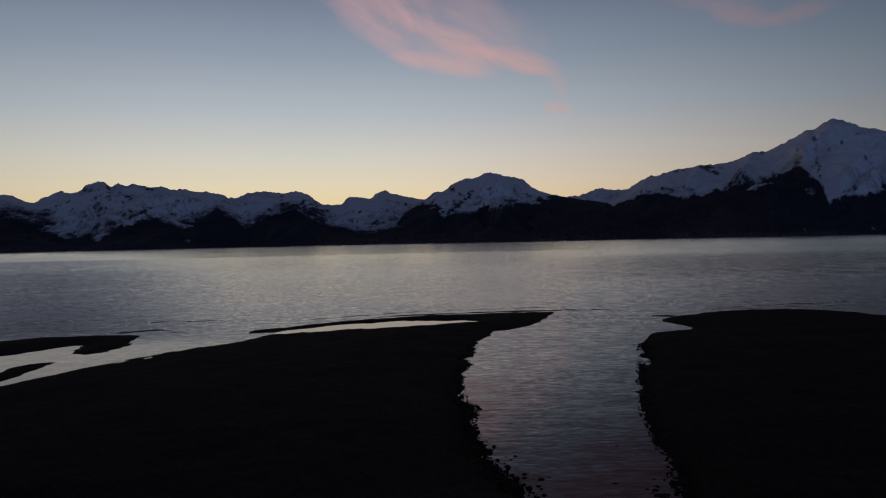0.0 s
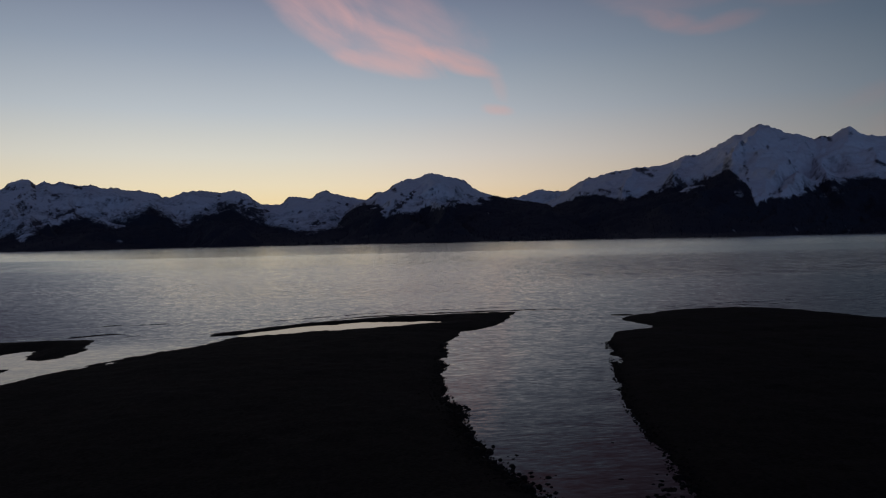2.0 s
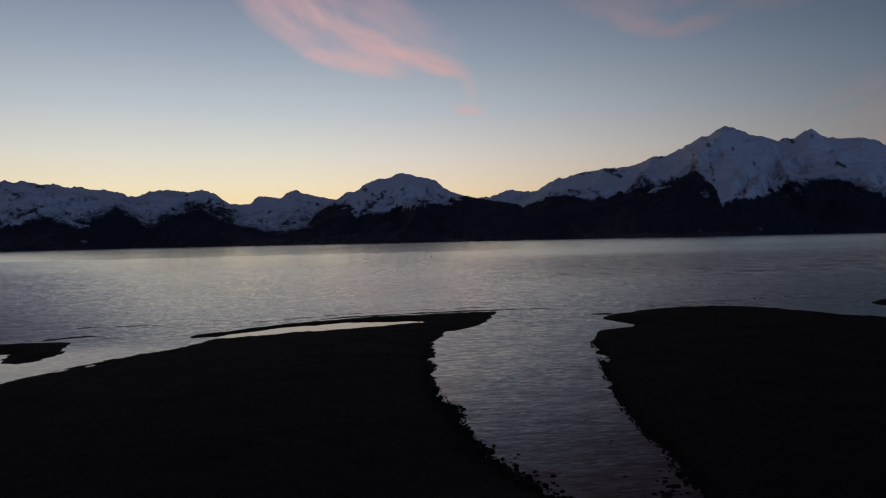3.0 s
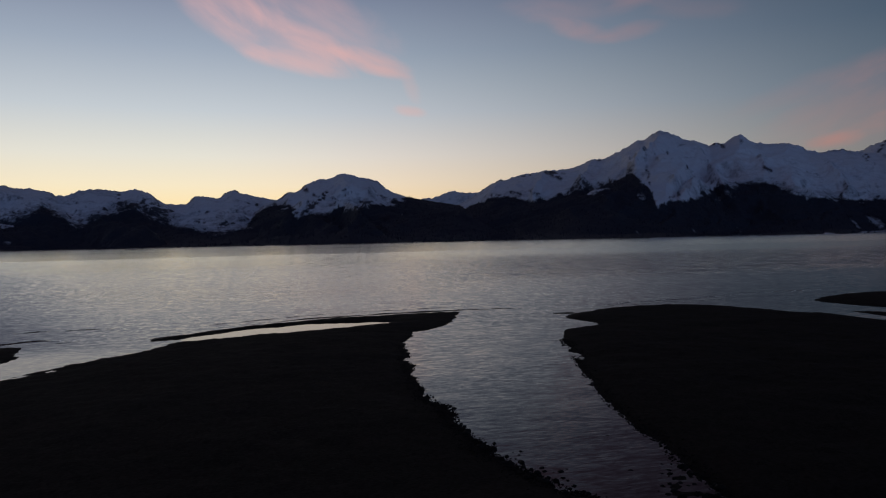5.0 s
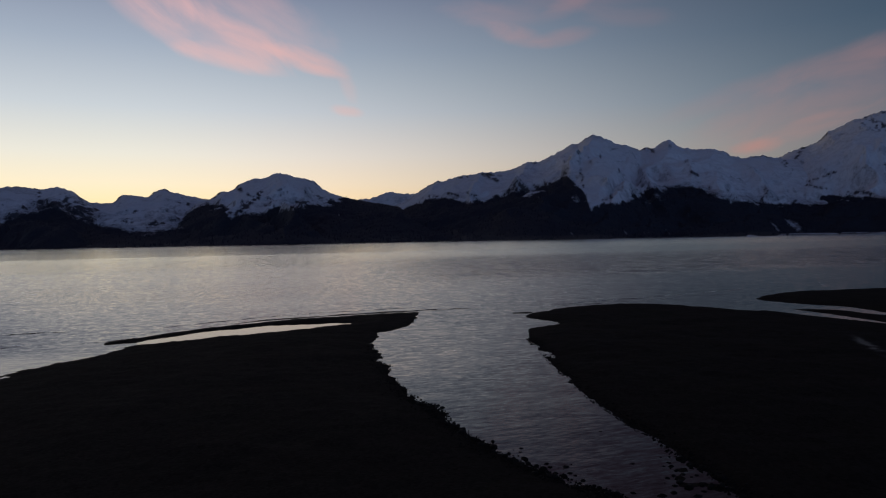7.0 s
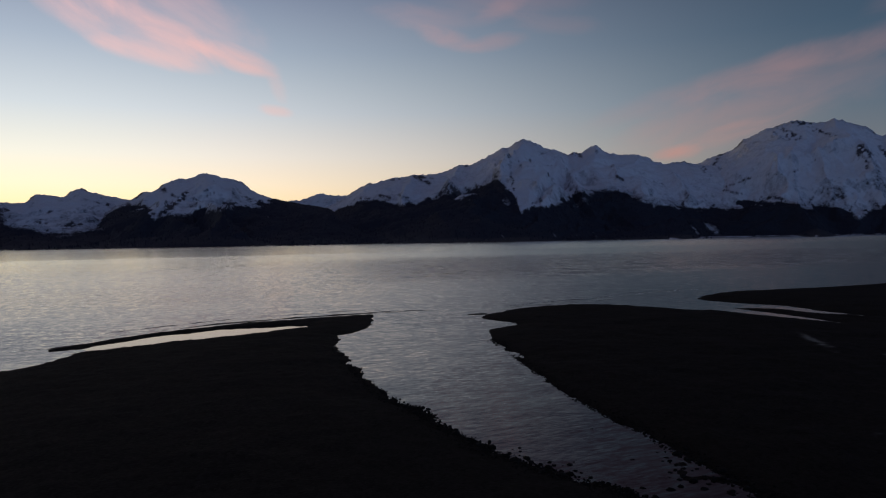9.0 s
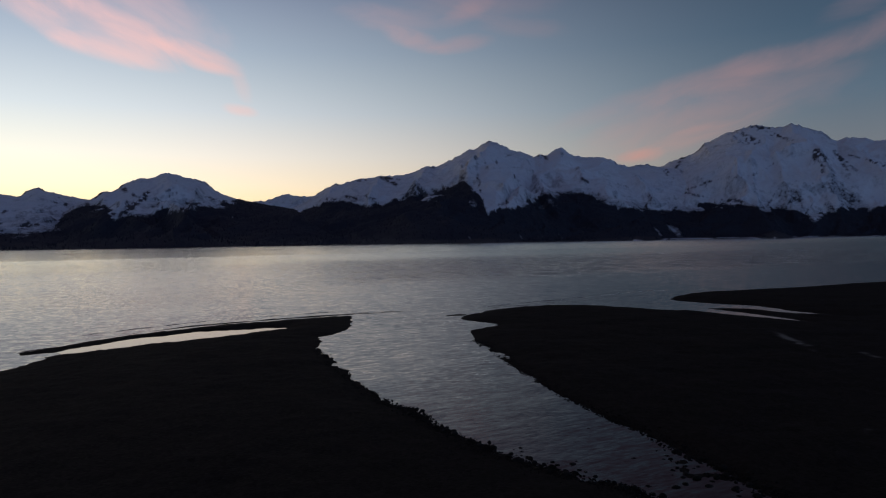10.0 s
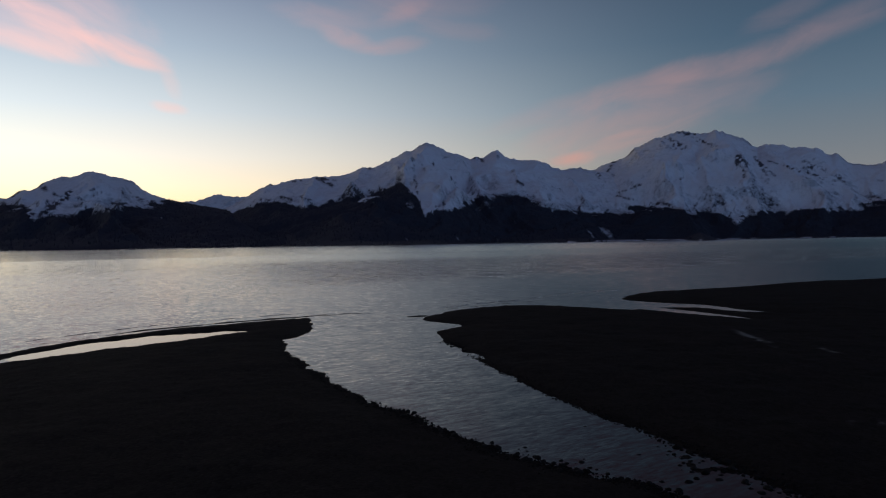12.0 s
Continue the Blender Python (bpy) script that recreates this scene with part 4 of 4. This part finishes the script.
mountain("great snowy massif with a rocky double summit", 37, 82,
         [(37, 1.89), (40, 3.87), (42, 5.16), (42.9, 5.61), (44, 6.11), (45.2, 6.41), (46.5, 7.34), (47.7, 7.9), (48.6, 8.15), (49.9, 8.25), (51.1, 8.03), (51.6, 8.03), (52.35, 8.29), (53.2, 7.89), (54.5, 7.29), (55.2, 6.8), (55.75, 6.91), (56.4, 6.85),
          (57.3, 6.58), (58.3, 6.55), (59.1, 6.31), (60.1, 5.8), (60.45, 5.85), (61.35, 5.17), (62.2, 5.05), (64, 5.03), (72, 5.38), (82, 4.78)], 4930,
         [(37, 2.29), (43, 2.01), (45.2, 2.12), (45.75, 2.6), (47.5, 2.49), (50.2, 2.16), (52.5, 1.77), (53.8, 1.42), (54.5, 1.87), (57, 1.86), (58.3, 1.92), (60.8, 2.19), (62.5, 2.36), (63.5, 2.44), (82, 2.38)],
         6, count=4600, jag=1.05, rocky=0.72, relief=0.6, spur=0.2, ragged=0.7, ribs=SUMMIT_RIBS + FLANK_RIBS, glades=[(60.2, 1.85, 1.5, 0.16), (62.8, 2.09, 1.2, 0.16)],
         aretes=[(46, 0.9, (52.6, 8.12), (53.6, 6.62), (54.3, 4.82), (55.2, 2.61)), (42, 0.7, (53.2, 6.12), (50.5, 5.03), (47.5, 4.24), (45, 3.45)),
                 (42, 0.8, (55.4, 6.61), (57.4, 4.61), (59.6, 2.8)), (36, 0.7, (58.6, 6.1), (61.2, 3.79)), (22, 0.6, (51.5, 4.63), (52.4, 2.42)), (22, 0.6, (49.5, 4.73), (50, 2.63)), (-45, 0.9, (51, 7.43), (50.6, 6.23))])


# ---- stones along the banks ----
def stone_mesh(seed):
    bm = bmesh.new()
    bmesh.ops.create_icosphere(bm, subdivisions=2, radius=0.5)
    rng = random.Random(seed)
    off = Vector((rng.uniform(0, 50), rng.uniform(0, 50), rng.uniform(0, 50)))
    flat = rng.uniform(0.5, 0.75)
    for v in bm.verts:
        v.co *= 1 + 0.32 * noise.noise(v.co * 2.2 + off)
        v.co.z *= flat
    me = bpy.data.meshes.new("stone")
    bm.to_mesh(me)
    bm.free()
    me.materials.append(STONE)
    me.polygons.foreach_set("use_smooth", [True] * len(me.polygons))
    return me


STONES = [stone_mesh(k) for k in range(8)]
rng = np.random.default_rng(5)
west_bank = [(2.3, 53), (1.5, 46), (0.9, 40), (0.7, 35.5), (1.1, 32.8), (1.1, 30.4), (1, 28.3), (1.4, 25.5), (1.9, 23.6), (2.5, 22), (3.2, 19.9), (3.3, 18.4), (4, 14)]
east_bank = [(7.5, 13), (6.6, 16.9), (7.1, 20.5), (7.9, 24.2), (8.3, 27.9), (9.1, 31.9), (10.8, 38.4), (13.8, 48), (14.6, 51.8)]


def along_bank(bank, t):
    t = t * (len(bank) - 1)
    i = min(int(t), len(bank) - 2)
    (ax, ay), (bx, by) = bank[i], bank[i + 1]
    return ax + (bx - ax) * (t - i), ay + (by - ay) * (t - i)


spots = []
for bank, n, lo, hi, side in ((west_bank, 150, 0.25, 1.0, 1), (east_bank, 44, 0.0, 0.30, -1), (east_bank[6:], 16, 0.4, 0.9, -1)):
    for _ in range(n):
        px, py = along_bank(bank, lo + (hi - lo) * rng.random() ** (0.7 if side > 0 else 1.5))
        out = rng.normal(0.0, 0.3) + (rng.exponential(0.55) if rng.random() < 0.35 else 0)
        spots.append((px + side * out, py + rng.normal(0, 0.25), float(np.clip(rng.lognormal(-1.95, 0.42), 0.07, 0.36))))
for _ in range(100):     # cobbles in the shallows below the riffle
    py = rng.uniform(14.0, 22.8)
    px = 7.35 + 0.12 * (py - 21) - rng.exponential(0.8)
    if px > 5.0:
        spots.append((px, py, float(np.clip(rng.lognormal(-1.95, 0.4), 0.08, 0.30))))
for px, py, size in ((7.3, 22.3, 0.32), (7.2, 21.7, 0.22), (7.4, 21.2, 0.24), (6.2, 21.9, 0.14), (5.7, 20.8, 0.18), (6.4, 21.3, 0.15), (6.4, 20.9, 0.15), (6.5, 20.6, 0.16), (5.5, 20.1, 0.18), (5.8, 19.8, 0.27),
                     (5.1, 19.6, 0.30), (4.6, 19.5, 0.34), (7.3, 20.1, 0.34), (5.6, 19.1, 0.32), (3.9, 20, 0.22), (3.3, 20, 0.26), (6.5, 26.5, 0.22), (8.2, 27, 0.20), (2.5, 25.5, 0.22), (2.3, 25.1, 0.19), (2.1, 24.4, 0.20),
                     (1.7, 24.4, 0.22), (2.6, 23.5, 0.22), (2.3, 23.1, 0.18), (0.8, 29.6, 0.24), (1, 28.2, 0.34), (1.1, 26.2, 0.28), (1.4, 25.6, 0.20), (1.8, 26.7, 0.22), (0.6, 32, 0.26), (0.8, 31.8, 0.20)):     # single stones in the river and on its banks
    spots.append((px, py, size))
hz = ground_height(np.array([p[0] for p in spots]), np.array([p[1] for p in spots]))
for (px, py, size), z in zip(spots, hz):
    ob = new("stone", STONES[int(rng.integers(8))])
    ob.matrix_basis = pose(px, py, max(float(z), -0.06) + size * 0.10, 0, 0, float(rng.uniform(0, 360))) @ Matrix.Diagonal((size, size * float(rng.uniform(0.7, 1.1)), size, 1))
    tagged(ob, "rounded dark wet stone at the river's edge", "stone", "stones along the river banks")


# ---- pebbles strewn along the water's edge ----
def pebbles(name, bank, count, spread, seed):
    rng = np.random.default_rng(seed)
    at = np.array([along_bank(bank, t) for t in rng.random(count)])
    at = at + rng.normal(0, 1, (count, 2)) * np.array([spread, 0.4])
    size = np.clip(rng.lognormal(-2.75, 0.4, count), 0.03, 0.15)
    z = ground_height(at[:, 0], at[:, 1])
    at, size, z = at[z > -0.012], size[z > -0.012], z[z > -0.012]
    bm = bmesh.new()
    bmesh.ops.create_icosphere(bm, subdivisions=1, radius=0.5)
    ball = np.array([v.co[:] for v in bm.verts])
    tris = np.array([[v.index for v in f.verts] for f in bm.faces])
    bm.free()
    verts, faces = [], []
    for k in range(len(at)):
        turn = rng.uniform(0, 6.28)
        c, sn = math.cos(turn), math.sin(turn)
        b = ball * (1 + rng.uniform(-0.2, 0.2, (len(ball), 1))) * np.array([1.0, rng.uniform(0.65, 1.0), 0.6]) * size[k]
        b = np.stack([b[:, 0] * c - b[:, 1] * sn + at[k, 0], b[:, 0] * sn + b[:, 1] * c + at[k, 1], b[:, 2] + z[k] + 0.12 * size[k]], 1)
        faces.extend((tris + len(verts)).tolist())
        verts.extend(b.tolist())
    ob = mesh_object(name, verts, faces, STONE)
    tagged(ob, "small dark pebbles strewn along the water's edge", "pebbles", kind="stuff")


pebbles("shore_pebbles", west_bank, 3600, 0.45, 31)
pebbles("shore_pebbles", east_bank, 2400, 0.28, 32)
